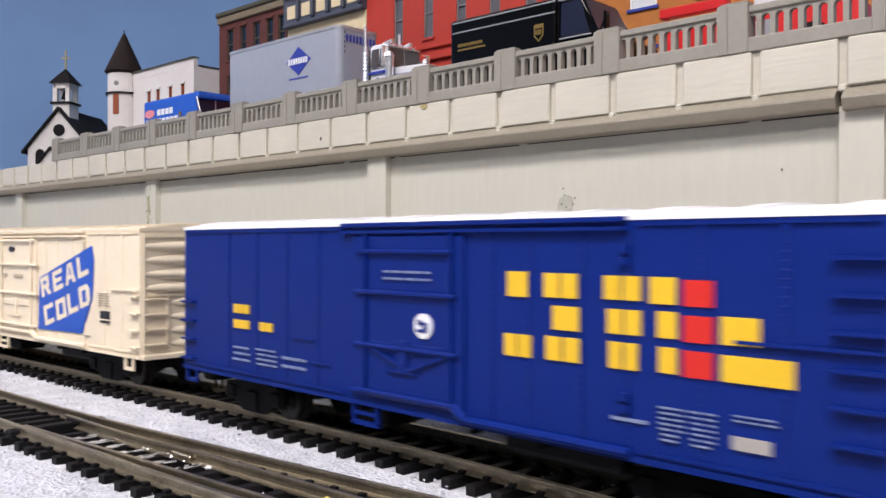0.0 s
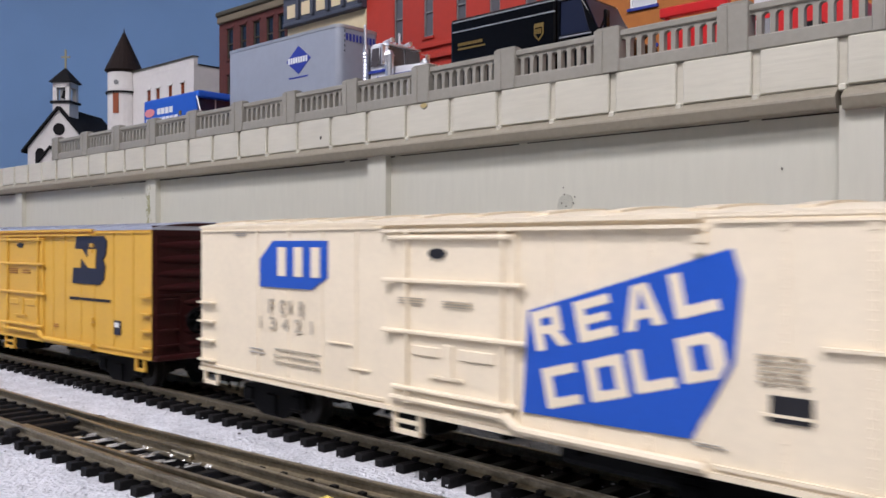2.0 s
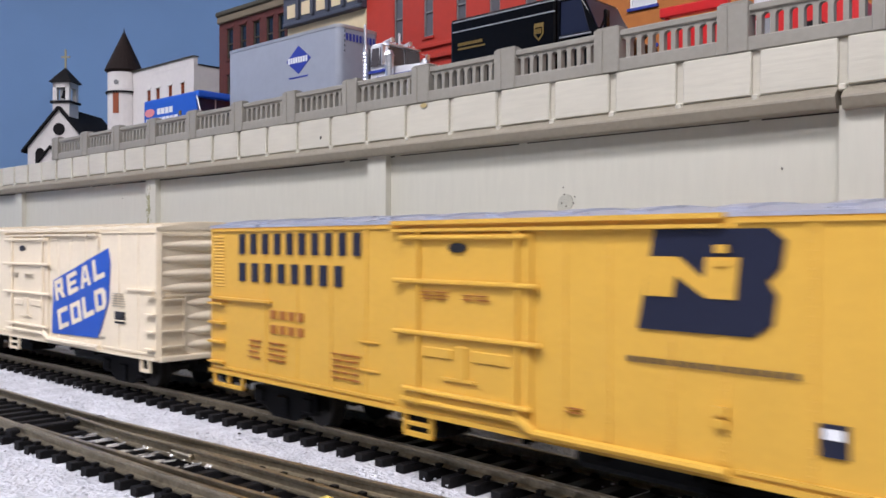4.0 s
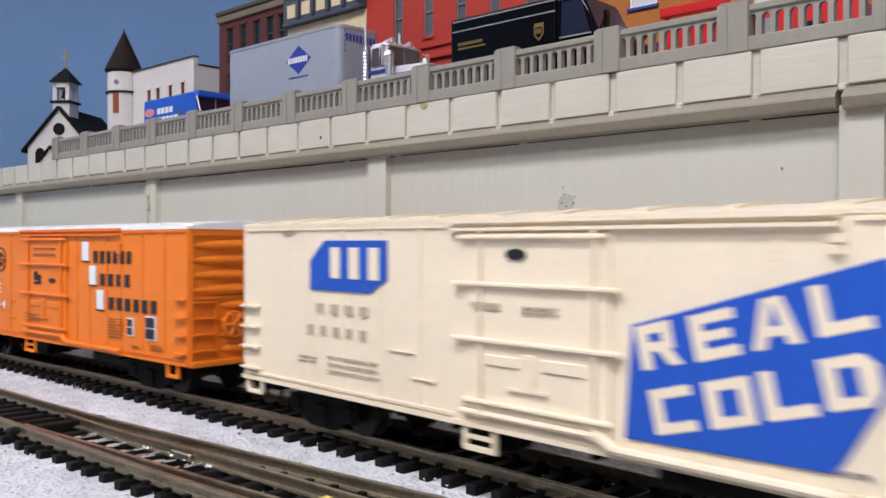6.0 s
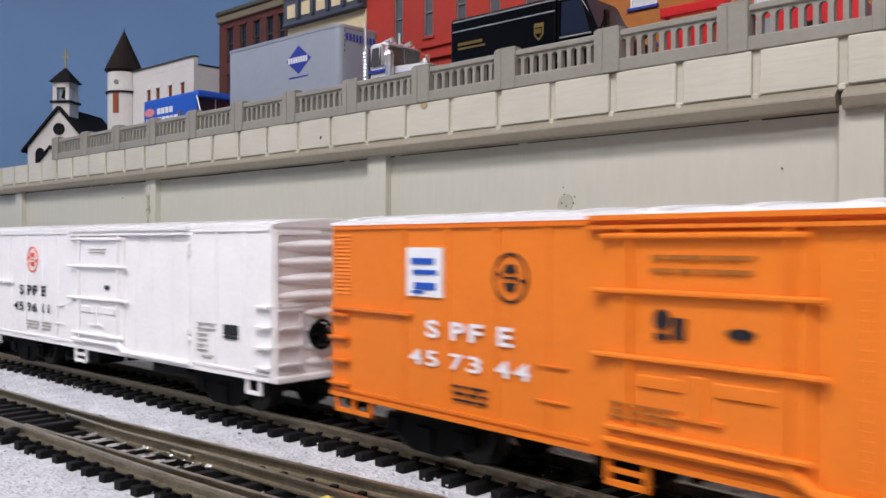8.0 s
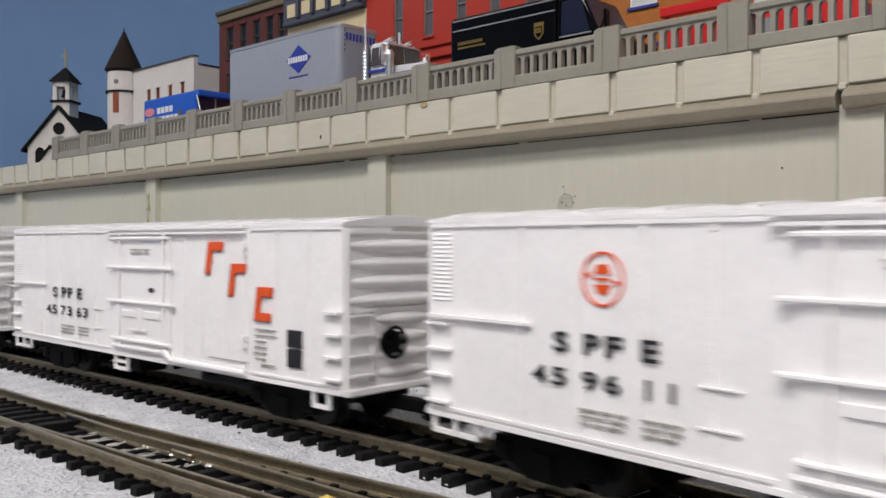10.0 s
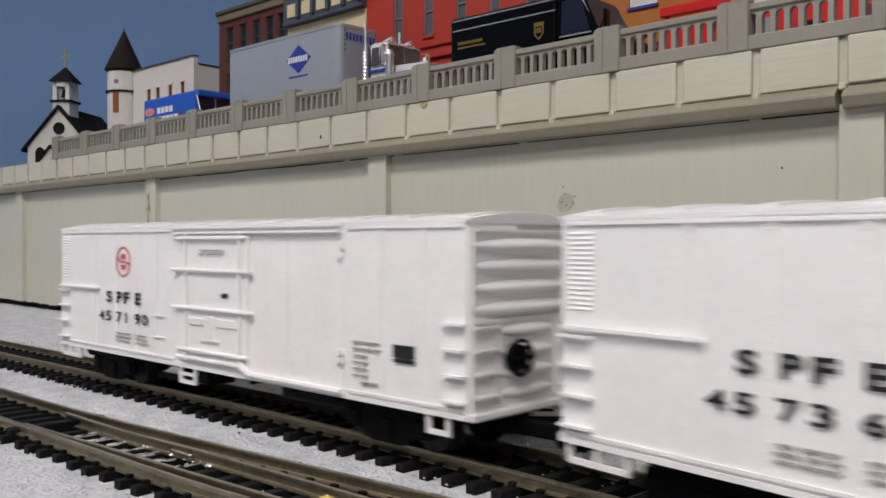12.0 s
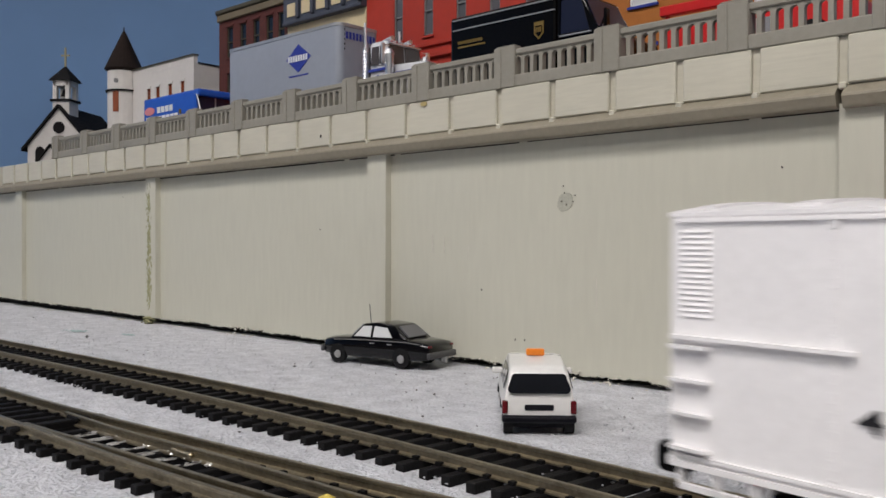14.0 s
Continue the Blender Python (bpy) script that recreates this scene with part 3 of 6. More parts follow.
    if wheel is not M_CREAM:
        bm = bmesh.new()
        n = 28
        for i in range(n):
            a, b = 2 * math.pi * i / n, 2 * math.pi * (i + 1) / n
            cyl(bm, (L + 0.0021, -0.0045 + 0.0035 * math.cos(a), 0.0252 + 0.0035 * math.sin(a)), (L + 0.0021, -0.0045 + 0.0035 * math.cos(b), 0.0252 + 0.0035 * math.sin(b)), 0.00042, 6)
        for i in range(6):
            a = math.pi * i / 3
            cyl(bm, (L + 0.0023, -0.0045, 0.0252), (L + 0.0026, -0.0045 + 0.0034 * math.cos(a), 0.0252 + 0.0034 * math.sin(a)), 0.00045, 6)
        cyl(bm, (L, -0.0045, 0.0252), (L + 0.0030, -0.0045, 0.0252), 0.0010, 10)
        k = part("brake_wheel", bm, wheel or M_BLACK, car)
        bm = bmesh.new()
        cyl(bm, (L + 0.0004, -0.0045, 0.0252), (L + 0.0019, -0.0045, 0.0252), 0.0031, 18, 0.0026)
        part("gear_housing", bm, wheel or M_BLACK, k)
    # plug door on each side with lock bars
    for s in (-1, 1):
        m = pose(0, 0, 0) if s < 0 else pose(0, 0, 0, 0, 0, 180)
        bm = bmesh.new()
        bx(bm, X(74.5), X(108.0), -hw - 0.0007, -hw + 0.0002, 0.0168, 0.0500, b=0.0002)
        d = part("door", bm, body, car, "plug door with lock bars", m)
        for u0, u1, z0, z1 in ((80.5, 88.5, 0.0262, 0.0282), (94.0, 103.0, 0.0262, 0.0284)):
            boxpart("hinge_plate", (X(u0), X(u1), -hw - 0.0011, -hw - 0.0006, z0, z1), body, d, b=0.0002)
        boxpart("latch", (X(89.5), X(92.5), -hw - 0.0013, -hw - 0.0006, 0.0225, 0.0290), body, d, b=0.0003)
        boxpart("handle", (X(86.0), X(95.0), -hw - 0.0013, -hw - 0.0006, 0.0223, 0.0228), body, d)
        if vee:
            bm = bmesh.new()
            prism(bm, [(X(a), -hw - 0.0006, b) for a, b in ((81.0, 0.0266), (92.6, 0.0226), (104.0, 0.0266), (102.6, 0.0268), (92.6, 0.0236), (82.4, 0.0268))], (0, -0.0008, 0))
            part("vee_brace", bm, body, d)
        for z, a, b in bars:
            bm = bmesh.new()
            bx(bm, X(a), X(b), -hw - 0.0017, -hw - 0.0005, z, z + 0.0009, b=0.00025)
            part("lock_bar", bm, body, d)
        for u in (79.0, 105.0):
            bm = bmesh.new()
            cyl(bm, (X(u), -hw - 0.0011, 0.0165), (X(u), -hw - 0.0011, 0.0505), 0.00042, 8)
            part("lock_rod", bm, body, d)
        bm = bmesh.new()
        bx(bm, X(70.5), X(145.0), -hw - 0.0012, -hw, 0.0504, 0.0510)
        bx(bm, X(70.5), X(145.0), -hw - 0.0010, -hw, 0.0518, 0.0526)
        part("door_track", bm, body, car, "", m)
        bm = bmesh.new()
        cyl(bm, (X(107.5), -hw - 0.0008, 0.0156), (X(146.0), -hw - 0.0008, 0.0156), 0.0008, 8)
        cyl(bm, (X(74.0), -hw - 0.0008, 0.0172), (X(106.0), -hw - 0.0008, 0.0172), 0.0006, 8)
        cyl(bm, (X(105.5), -hw - 0.0008, 0.0176), (X(108.5), -hw - 0.0008, 0.0157), 0.0010, 8)
        part("lower_track", bm, body, car, "", m)
        # ladders, steps, grab bars
        for z in (0.0322, 0.0272, 0.0222, 0.0170):
            boxpart("rung", (X(0.2), X(6.4), -hw - 0.0013, -hw + 0.0002, z, z + 0.0005), body, car, m=m)
        zs = [0.0322 - 0.0050 * i for i in range(4)] if right_rungs == 4 else [0.0462 - 0.0049 * i for i in range(6)]
        for z in zs:
            boxpart("rung", (X(177.4), X(183.2), -hw - 0.0013, -hw + 0.0002, z, z + 0.0005), body, car, m=m)
        for u0, u1, zb, holes, dbl in ((1.0, 7.0 if first_step == 1 else 13.5, 0.0108, first_step, False), (73.5, 82.0, 0.0098, 1, True), (172.0, 178.5, 0.0104, 1, False)):
            bm = bmesh.new()
            car_step(bm, u0, u1, zb, holes, double=dbl)
            part("step", bm, body, car, "", m)
        if ledge_left:
            boxpart("ledge", (X(0.3), X(26.5), -hw - 0.0010, -hw, 0.0336, 0.0342), body, car, m=m)
            boxpart("ledge", (X(59.4), X(66.0), -hw - 0.0005, -hw, 0.0272, 0.0275), body, car, m=m)
            boxpart("ledge", (X(59.4), X(66.0), -hw - 0.0005, -hw, 0.0212, 0.0215), body, car, m=m)
        else:
            boxpart("ledge", (X(164.0), X(183.0), -hw - 0.0008, -hw, 0.0341, 0.0346), body, car, m=m)
            boxpart("ledge", (X(52.0), X(60.0), -hw - 0.0005, -hw, 0.0262, 0.0265), body, car, m=m)
            boxpart("ledge", (X(59.4), X(66.0), -hw - 0.0005, -hw, 0.0212, 0.0215), body, car, m=m)
        if louvre:
            bm = bmesh.new()
            for i in range(16):
                z = 0.0368 + i * 0.00084
                prism(bm, [(X(1.6), -hw, z), (X(1.6), -hw - 0.00026, z + 0.0002), (X(1.6), -hw, z + 0.0006)], (0.0050, 0, 0))
            part("louvre", bm, body, car, "", m)
        for z in ((0.0483, 0.0468) if body is M_CREAM else (0.0468, 0.0449, 0.0236, 0.0218)):
            boxpart("bracket", (X(143.6), X(145.6), -hw - 0.0009, -hw, z, z + 0.0012), body, car, m=m)
    # underframe
    bm = bmesh.new()
    bx(bm, -L + 0.002, L - 0.002, -0.004, 0.004, 0.0118, CAR_Z0 + 0.0003)
    for x in np.linspace(-0.05, 0.05, 7):
        bx(bm, x - 0.0006, x + 0.0006, -hw + 0.002, hw - 0.002, 0.0125, CAR_Z0 + 0.0003)
    part("underframe", bm, M_BLACK, car)
    boxpart("fuel_tank", (X(112), X(140), -0.0120, 0.006, 0.0092, 0.0140), M_GREYP, car, b=0.0012, seg=2)
    boxpart("battery_box", (X(66), X(78), -0.012, -0.003, 0.0085, 0.0140), M_BLACK, car, b=0.0005)
    for s in (1, -1):
        t = truck(car, s * 0.0640)
        AXLES.append(t)
        bm = bmesh.new()
        bx(bm, *sorted((s * (L - 0.010), s * (L + 0.010))), -0.0016, 0.0016, 0.0090, 0.0120, b=0.0003)
        bx(bm, *sorted((s * (L + 0.0088), s * (L + 0.0152))), -0.0030, 0.0030, 0.0078, 0.0130, b=0.0009)
        cyl(bm, (s * (L + 0.009), 0.001 * s, 0.0088), (s * (L + 0.0105), 0.001 * s, 0.0052), 0.0004, 6)
        part("coupler", bm, M_BLACK, car)
    return car


def seal(car, u, z, material, name="round_emblem"):
    """A round printed emblem of plain shapes."""
    bm = bmesh.new()
    n = 24
    for i in range(n):
        a, b = 2 * math.pi * i / n, 2 * math.pi * (i + 1) / n
        prism(bm, [(X(u + 4.2 * math.cos(a)), -CAR_HW - 0.00003, (z + 4.5 * math.sin(a)) / 1000), (X(u + 4.2 * math.cos(b)), -CAR_HW - 0.00003, (z + 4.5 * math.sin(b)) / 1000),
                   (X(u + 3.8 * math.cos(b)), -CAR_HW - 0.00003, (z + 4.1 * math.sin(b)) / 1000), (X(u + 3.8 * math.cos(a)), -CAR_HW - 0.00003, (z + 4.1 * math.sin(a)) / 1000)], (0, -0.0003, 0))
    for pts in ([(-1.7, 0.9), (1.7, 0.9), (0.9, 2.4), (-0.9, 2.4)], [(-0.9, -2.4), (0.9, -2.4), (1.7, -0.9), (-1.7, -0.9)], [(-3.3, 0.55), (-2.2, 0.1), (-2.2, 0.6), (-3.0, 1.1)], [(2.2, -0.6), (3.3, -0.9), (3.3, -0.3), (2.2, -0.1)], [(-1.6, -0.2), (1.6, -0.2), (1.6, 0.2), (-1.6, 0.2)]):
        prism(bm, [(X(u + a), -CAR_HW - 0.00003, (z + b) / 1000) for a, b in pts], (0, -0.0003, 0))
    part(name, bm, material, car, "round emblem of plain shapes")


def lettering(car, text, u, z, width, height, lean, rise, material, d=0.00036):
    """Built-in font letters on the near side: one outline a word, leaned and climbing as on the car."""
    for i, ch in enumerate(text):
        cu = bpy.data.curves.new("letter", "FONT")
        cu.body, cu.size, cu.offset, cu.extrude = ch, 1.0, (0.020 if ch.isdigit() else 0.028), 0.0
        tmp = bpy.data.objects.new("letter_outline", cu)
        me = bpy.data.meshes.new_from_object(tmp)
        bpy.data.objects.remove(tmp)
        co = np.array([v.co for v in me.vertices])
        lo, hi = co.min(0), co.max(0)
        for v in me.vertices:
            fx, fy = (v.co.x - lo[0]) / (hi[0] - lo[0]), (v.co.y - lo[1]) / (hi[1] - lo[1])
            w = width * (0.25 if ch in "1I" else 1)
            uu = u[i] + (width - w) / 2 + fx * w + lean * (fy - 0.5)
            zz = z[i] + fy * height + rise * fx
            v.co = (X(uu), -CAR_HW - d, zz / 1000)
        me.materials.append(material)
        ob = new("letter", me)
        ob.parent = car
        ob["label"] = "printed letter " + ch


def bar(x0, x1, z0, z1):
    return [(x0, z0), (x1, z0), (x1, z1), (x0, z1)]


STEM = bar(0, 0.28, 0, 1)
BLOCK_LETTERS = {
    "R": [STEM, bar(0.28, 0.86, 0.78, 1), bar(0.60, 0.86, 0.58, 0.78), bar(0.28, 0.86, 0.38, 0.58), [(0.46, 0.38), (0.76, 0.38), (1, 0), (0.70, 0)]],
    "E": [STEM, bar(0.28, 1, 0.77, 1), bar(0.28, 0.88, 0.40, 0.60), bar(0.28, 1, 0, 0.23)],
    "A": [[(0, 0), (0.28, 0), (0.58, 1), (0.36, 1)], [(0.72, 0), (1, 0), (0.76, 1), (0.54, 1)], bar(0.30, 0.74, 0.22, 0.42)],
    "L": [STEM, bar(0.28, 1, 0, 0.24)],
    "C": [STEM, bar(0.28, 1, 0.77, 1), bar(0.28, 1, 0, 0.23)],
    "O": [STEM, bar(0.72, 1, 0, 1), bar(0.28, 0.72, 0.78, 1), bar(0.28, 0.72, 0, 0.22)],
    "D": [STEM, [(0.66, 0), (0.80, 0), (1.02, 0.25), (1.02, 0.75), (0.80, 1), (0.66, 1)], bar(0.28, 0.66, 0.78, 1), bar(0.28, 0.66, 0, 0.22)]}


def block_letters(car, text, us, zs, material):
    """Square-cut slogan letters that climb and lean back, each its own piece."""
    for ch, u, z in zip(text, us, zs):
        bm = bmesh.new()
        for k, poly in enumerate(BLOCK_LETTERS[ch]):
            prism(bm, [(X(u + 7.3 * fx - 1.6 * fy), -CAR_HW - 0.00040, (z + 6.6 * fy + 1.9 * fx) / 1000) for fx, fy in poly], (0, -0.00008 - 0.00002 * k, 0))
        part("letter", bm, material, car, "printed letter " + ch)


def marks(car, text, number, u0, u1, z0, z1, material):
    """Reporting mark over road number, evenly spaced."""
    def put(word, a, b, lo, hi, at):
        p = (b - a) / (at[-1] + 0.8)
        lettering(car, word, [a + p * k for k in at], [lo] * len(word), p * 0.66, hi - lo, 0, 0, material, 0.00042)
    pairs = (0, 0.85, 2.1, 2.95, 4.25, 5.1) if len(number) == 6 else (0, 1.2, 2.4, 3.6, 4.8)
    put(text, u0 + 4.8, u1 - 4.0, z1 - 3.5, z1, (0, 1.25, 2.1, 3.4))
    put(number, u0, u1, z0, z0 + 3.1, pairs)


def data_lines(car, u0, u1, z0, z1, n, material, seed=0):
    """A block of unreadable small print: broken bars."""
    j = random.Random(seed)
    sh = []
    p = (z1 - z0) / n
    for i in range(n):
        u = u0 + j.uniform(0, 0.6)
        while u < u1 - 0.5:
            w = j.uniform(1.2, 3.4)
            sh.append((u, z0 + p * i, min(u + w, u1), z0 + p * (i + 0.32)))
            u += w + j.uniform(0.4, 1.0)
    return decal(car, "small_print", sh, material)


def blue_car():
    SPACING[0] = BLUE
    c = reefer("dark blue refrigerator car with white roof and yellow lettering bars", M_BLUE, M_WROOF, M_BLUE, louvre=False, ledge_left=False, right_rungs=6, vee=True, first_step=1, bars=((0.0462, 76.5, 105.5), (0.0378, 75.8, 106.5), (0.0268, 75.8, 107.0), (0.0172, 77.0, 106.0)))
    words(c, "number_bar", [(26.4, 30.8, 33.8, 33.0, 3, 0.82), (26.4, 27.0, 33.8, 29.1, 3, 0.82), (38.3, 27.0, 44.1, 29.1, 2, 0.82)], M_DYELLOW)
    data_lines(c, 26.0, 33.6, 18.9, 23.4, 3, M_DPALE, 1)
    data_lines(c, 36.6, 45.3, 18.7, 23.4, 4, M_DPALE, 2)
    data_lines(c, 47.6, 57.1, 19.2, 23.0, 2, M_DPALE, 3)
    d = data_lines(c, 84.7, 99.2, 41.0, 43.8, 2, M_DPALE, 4)
    d.location.y = -0.0007
    o = decal(c, "door_emblem", [oval(97.2, 32.2, 2.6, 2.5)], M_DWHITE, "white oval emblem")
    o.location.y = -0.0007
    decal(c, "emblem_bar", [(95.8, 32.4, 97.0, 33.4), (97.4, 31.0, 98.6, 33.0), (95.6, 31.0, 97.0, 31.6)], M_BLUE).location.y = -0.0009
    for nm, rows in (("word_bar", [(119.1, 39.0, 124.5, 43.4, 1, 0.9), (127.7, 39.2, 135.6, 43.3, 2, 0.85), (140.6, 39.4, 148.2, 43.2, 2, 0.85), (149.4, 39.1, 154.6, 43.2, 1, 0.9)]),
                     ("word_bar", [(129.7, 33.8, 135.7, 37.8, 1, 0.95), (141.3, 34.0, 148.2, 37.9, 2, 0.85), (150.8, 34.0, 154.6, 38.0, 1, 0.9)]),
                     ("word_bar", [(118.4, 28.5, 125.2, 32.4, 2, 0.85), (128.2, 28.6, 136.1, 32.6, 2, 0.85), (141.6, 28.5, 147.7, 32.7, 2, 0.8), (151.1, 28.7, 154.6, 32.6, 1, 0.9)])):
        words(c, nm, rows, M_DYELLOW)
    for z in (39.0, 33.7, 28.5):
        decal(c, "red_block", [(155.4, z, 160.4, z + 3.9)], M_DRED)
    decal(c, "yellow_block", [(161.7, 33.8, 167.5, 37.8)], M_DYELLOW)
    decal(c, "yellow_block", [(161.8, 28.5, 172.4, 32.3)], M_DYELLOW)
    decal(c, "small_print", [(142.2, 20.4, 148.8, 20.9)], M_DPALE)
    data_lines(c, 151.1, 155.5, 18.4, 24.1, 7, M_DPALE, 5)
    data_lines(c, 156.5, 160.8, 18.4, 24.1, 7, M_DPALE, 6)
    data_lines(c, 163.5, 170.5, 23.0, 24.4, 2, M_DPALE, 7)
    decal(c, "data_plate", [(163.5, 19.0, 169.2, 20.9)], M_DGREY)
    return c


def cream_car(label, seed, number, du=0.0, dz=0.0):
    SPACING[0] = CREAM
    c = reefer(label, M_CREAM, M_CREAM, M_CREAM, louvre=False, ledge_left=False, wheel=M_CREAM, first_step=1)
    decal(c, "blue_panel", [[(25.0, 37.6), (45.8, 37.6), (51.5, 40.4), (51.5, 48.7), (30.4, 48.7), (25.0, 44.2)]], M_DBLUE, "blue emblem panel")
    o = words(c, "emblem_bar", [(32.8, 40.4, 52.4, 47.2, 3, 0.50)], M_CREAM)
    for b in o:
        b.location.y = -0.0002
    if number:
        marks(c, "FGWR", number, 24.0, 48.0, 27.4, 34.8, M_DTAN)
    else:
        words(c, "mark_bar", [(27.4, 32.5, 47.9, 34.6, 4, 0.45), (24.1, 27.6, 47.3, 29.6, 5, 0.4)], M_DTAN)
    data_lines(c, 20.8, 27.0, 21.2, 23.0, 2, M_DGREY, seed)
    data_lines(c, 31.0, 49.0, 19.6, 24.2, 3, M_DTAN, seed + 1)
    data_lines(c, 14.5, 19.0, 50.0, 51.0, 2, M_DGREY, seed + 2)
    for sh in ([oval(87.8, 46.2, 2.4, 1.0)],):
        decal(c, "door_mark", sh, M_DBLACK).location.y = -0.0007
    data_lines(c, 76.5, 83.7, 36.2, 37.8, 3, M_DTAN, seed + 3).location.y = -0.0007
    data_lines(c, 89.0, 97.2, 36.0, 37.6, 3, M_DTAN, seed + 4).location.y = -0.0007
    panel = [(109.4, 18.8), (143.2, 19.4), (150.2, 31.0), (151.4, 43.0), (149.8, 47.5), (110.6, 36.5)]
    decal(c, "blue_panel", [[(u + du, z + dz) for u, z in panel]], M_DBLUE, "slanted blue panel")
    block_letters(c, "REAL", [u + du for u in (112.8, 122.3, 131.4, 140.8)], [z + dz for z in (29.6, 31.8, 34.2, 36.8)], M_CREAM)
    block_letters(c, "COLD", [u + du for u in (115.4, 124.9, 133.6, 142.2)], [z + dz for z in (20.1, 22.4, 24.8, 27.3)], M_CREAM)
    decal(c, "data_plate", [(156.2, 23.8, 162.6, 27.4)], M_DBLACK)
    decal(c, "data_plate_line", [(155.0, 24.5, 162.7, 24.9)], M_CREAM).location.y = -0.0002
    data_lines(c, 154.0, 162.2, 28.9, 33.4, 6, M_DTAN, seed + 5)
    data_lines(c, 143.5, 149.0, 18.6, 19.3, 2, M_DGREY, seed + 6)
    return c


def yellow_car():
    SPACING[0] = YELLOW
    c = reefer("yellow refrigerator car with brown ends and silver roof", M_YELLOW, M_SILVER, M_BROWN, wheel=M_BLACK)
    words(c, "word_bar", [(12.4, 45.4, 62.5, 50.4, 10, 0.5), (12.4, 38.6, 56.5, 43.2, 8, 0.5)], M_DNAVY)
    words(c, "mark_bar", [(26.1, 30.0, 40.7, 32.0, 4, 0.6), (26.1, 26.5, 40.7, 28.5, 4, 0.6)], M_DTANB)
    data_lines(c, 16.6, 22.0, 19.8, 25.2, 4, M_DTANB, 31)
    data_lines(c, 25.0, 32.0, 19.8, 25.2, 4, M_DTANB, 32)
    data_lines(c, 50.0, 60.0, 18.5, 25.0, 5, M_DTANB, 33)
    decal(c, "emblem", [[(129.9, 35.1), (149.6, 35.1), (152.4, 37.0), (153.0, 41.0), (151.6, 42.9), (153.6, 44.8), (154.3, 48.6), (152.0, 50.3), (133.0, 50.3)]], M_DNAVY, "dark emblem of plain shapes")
    decal(c, "emblem_band", [[(131.2, 40.2), (136.4, 40.2), (136.9, 43.4), (142.2, 40.2), (146.8, 40.2), (147.4, 46.2), (142.0, 46.2), (141.7, 43.0), (137.4, 46.2), (132.2, 46.2)]], M_YELLOW, "zigzag band").location.y = -0.0002
    words(c, "word_bar", [(128.1, 29.8, 157.1, 30.7, 17, 0.55)], M_DNAVY)
    decal(c, "sign", [(159.3, 20.3, 163.4, 24.6)], M_DNAVY)
    decal(c, "sign_panel", [(160.0, 22.6, 162.8, 24.0)], M_DWHITE).location.y = -0.0002
    decal(c, "door_mark", [oval(90.0, 47.3, 2.4, 0.9)], M_DBLACK).location.y = -0.0007
    data_lines(c, 80.0, 87.5, 37.4, 39.4, 3, M_DTANB, 34).location.y = -0.0007
    data_lines(c, 91.0, 99.0, 37.6, 39.2, 2, M_DTANB, 35).location.y = -0.0007
    data_lines(c, 115.4, 119.8, 20.1, 21.5, 2, M_DTANB, 36)
    return c


def orange_car():
    SPACING[0] = EVEN
    c = reefer("bright orange refrigerator car with white roof and dark lettering bars", M_ORANGE, M_WROOF, M_ORANGE, wheel=M_ORANGE)
    decal(c, "white_sign", [(24.9, 37.6, 35.3, 47.3)], M_DWHITE, "white printed sign")
    decal(c, "sign_mark", [(26.4, 44.0, 33.0, 45.2), (27.0, 42.0, 33.8, 42.9), (27.4, 39.0, 33.5, 40.4), (26.6, 38.2, 30.0, 38.8)], M_DBLUE).location.y = -0.0002
    seal(c, 52.9, 42.0, M_DBLACK)
    marks(c, "SPFE", "457344", 25.9, 58.5, 24.1, 33.2, M_DWHITE)
    data_lines(c, 38.1, 47.0, 18.4, 22.2, 3, M_DBLACK, 41)
    data_lines(c, 82.9, 100.0, 43.8, 47.8, 2, M_DTANB, 42).location.y = -0.0007
    decal(c, "door_emblem", [oval(85.0, 36.8, 1.4, 1.6), (86.9, 34.0, 89.0, 37.2), (83.8, 33.8, 86.2, 34.7)], M_DBLACK).location.y = -0.0007
    decal(c, "door_mark", [oval(98.0, 35.5, 2.2, 0.8)], M_DBLACK).location.y = -0.0007
    data_lines(c, 75.5, 88.0, 21.0, 24.2, 3, M_DTANB, 43).location.y = -0.0007
    words(c, "word_bar", [(127.3, 41.8, 153.4, 45.6, 6, 0.52)], M_DBLACK)
    words(c, "word_bar", [(131.8, 34.9, 152.9, 38.6, 4, 0.52)], M_DBLACK)
    words(c, "word_bar", [(137.3, 27.7, 169.0, 31.5, 6, 0.56)], M_DBLACK)
    for u, z in ((119.7, 42.2), (124.8, 34.7), (129.9, 27.2)):
        decal(c, "initial_shadow", [(u - 0.6, z - 0.2, u + 4.2, z + 6.0)], M_DBLACK)
        decal(c, "initial_block", [(u, z + 0.3, u + 4.5, z + 6.3)], M_DWHITE).location.y = -0.0002
    data_lines(c, 137.0, 146.0, 19.3, 25.8, 7, M_DTANB, 44)
    for u0, z0, u1, z1 in ((149.6, 20.5, 153.2, 25.9), (160.7, 20.1, 166.6, 27.0)):
        decal(c, "sign", [(u0, z0, u1, z1)], M_DWHITE)
        zm = (z0 + z1) / 2
        decal(c, "sign_panel", [(u0 + 0.5, z0 + 0.4, u1 - 0.5, zm - 0.2), (u0 + 0.5, zm + 0.2, u1 - 0.5, z1 - 0.4)], M_DNAVY).location.y = -0.0002
    data_lines(c, 151.9, 157.2, 17.2, 18.1, 2, M_DTANB, 45)
    data_lines(c, 162.5, 170.1, 17.2, 19.2, 3, M_DTANB, 46)
    return c


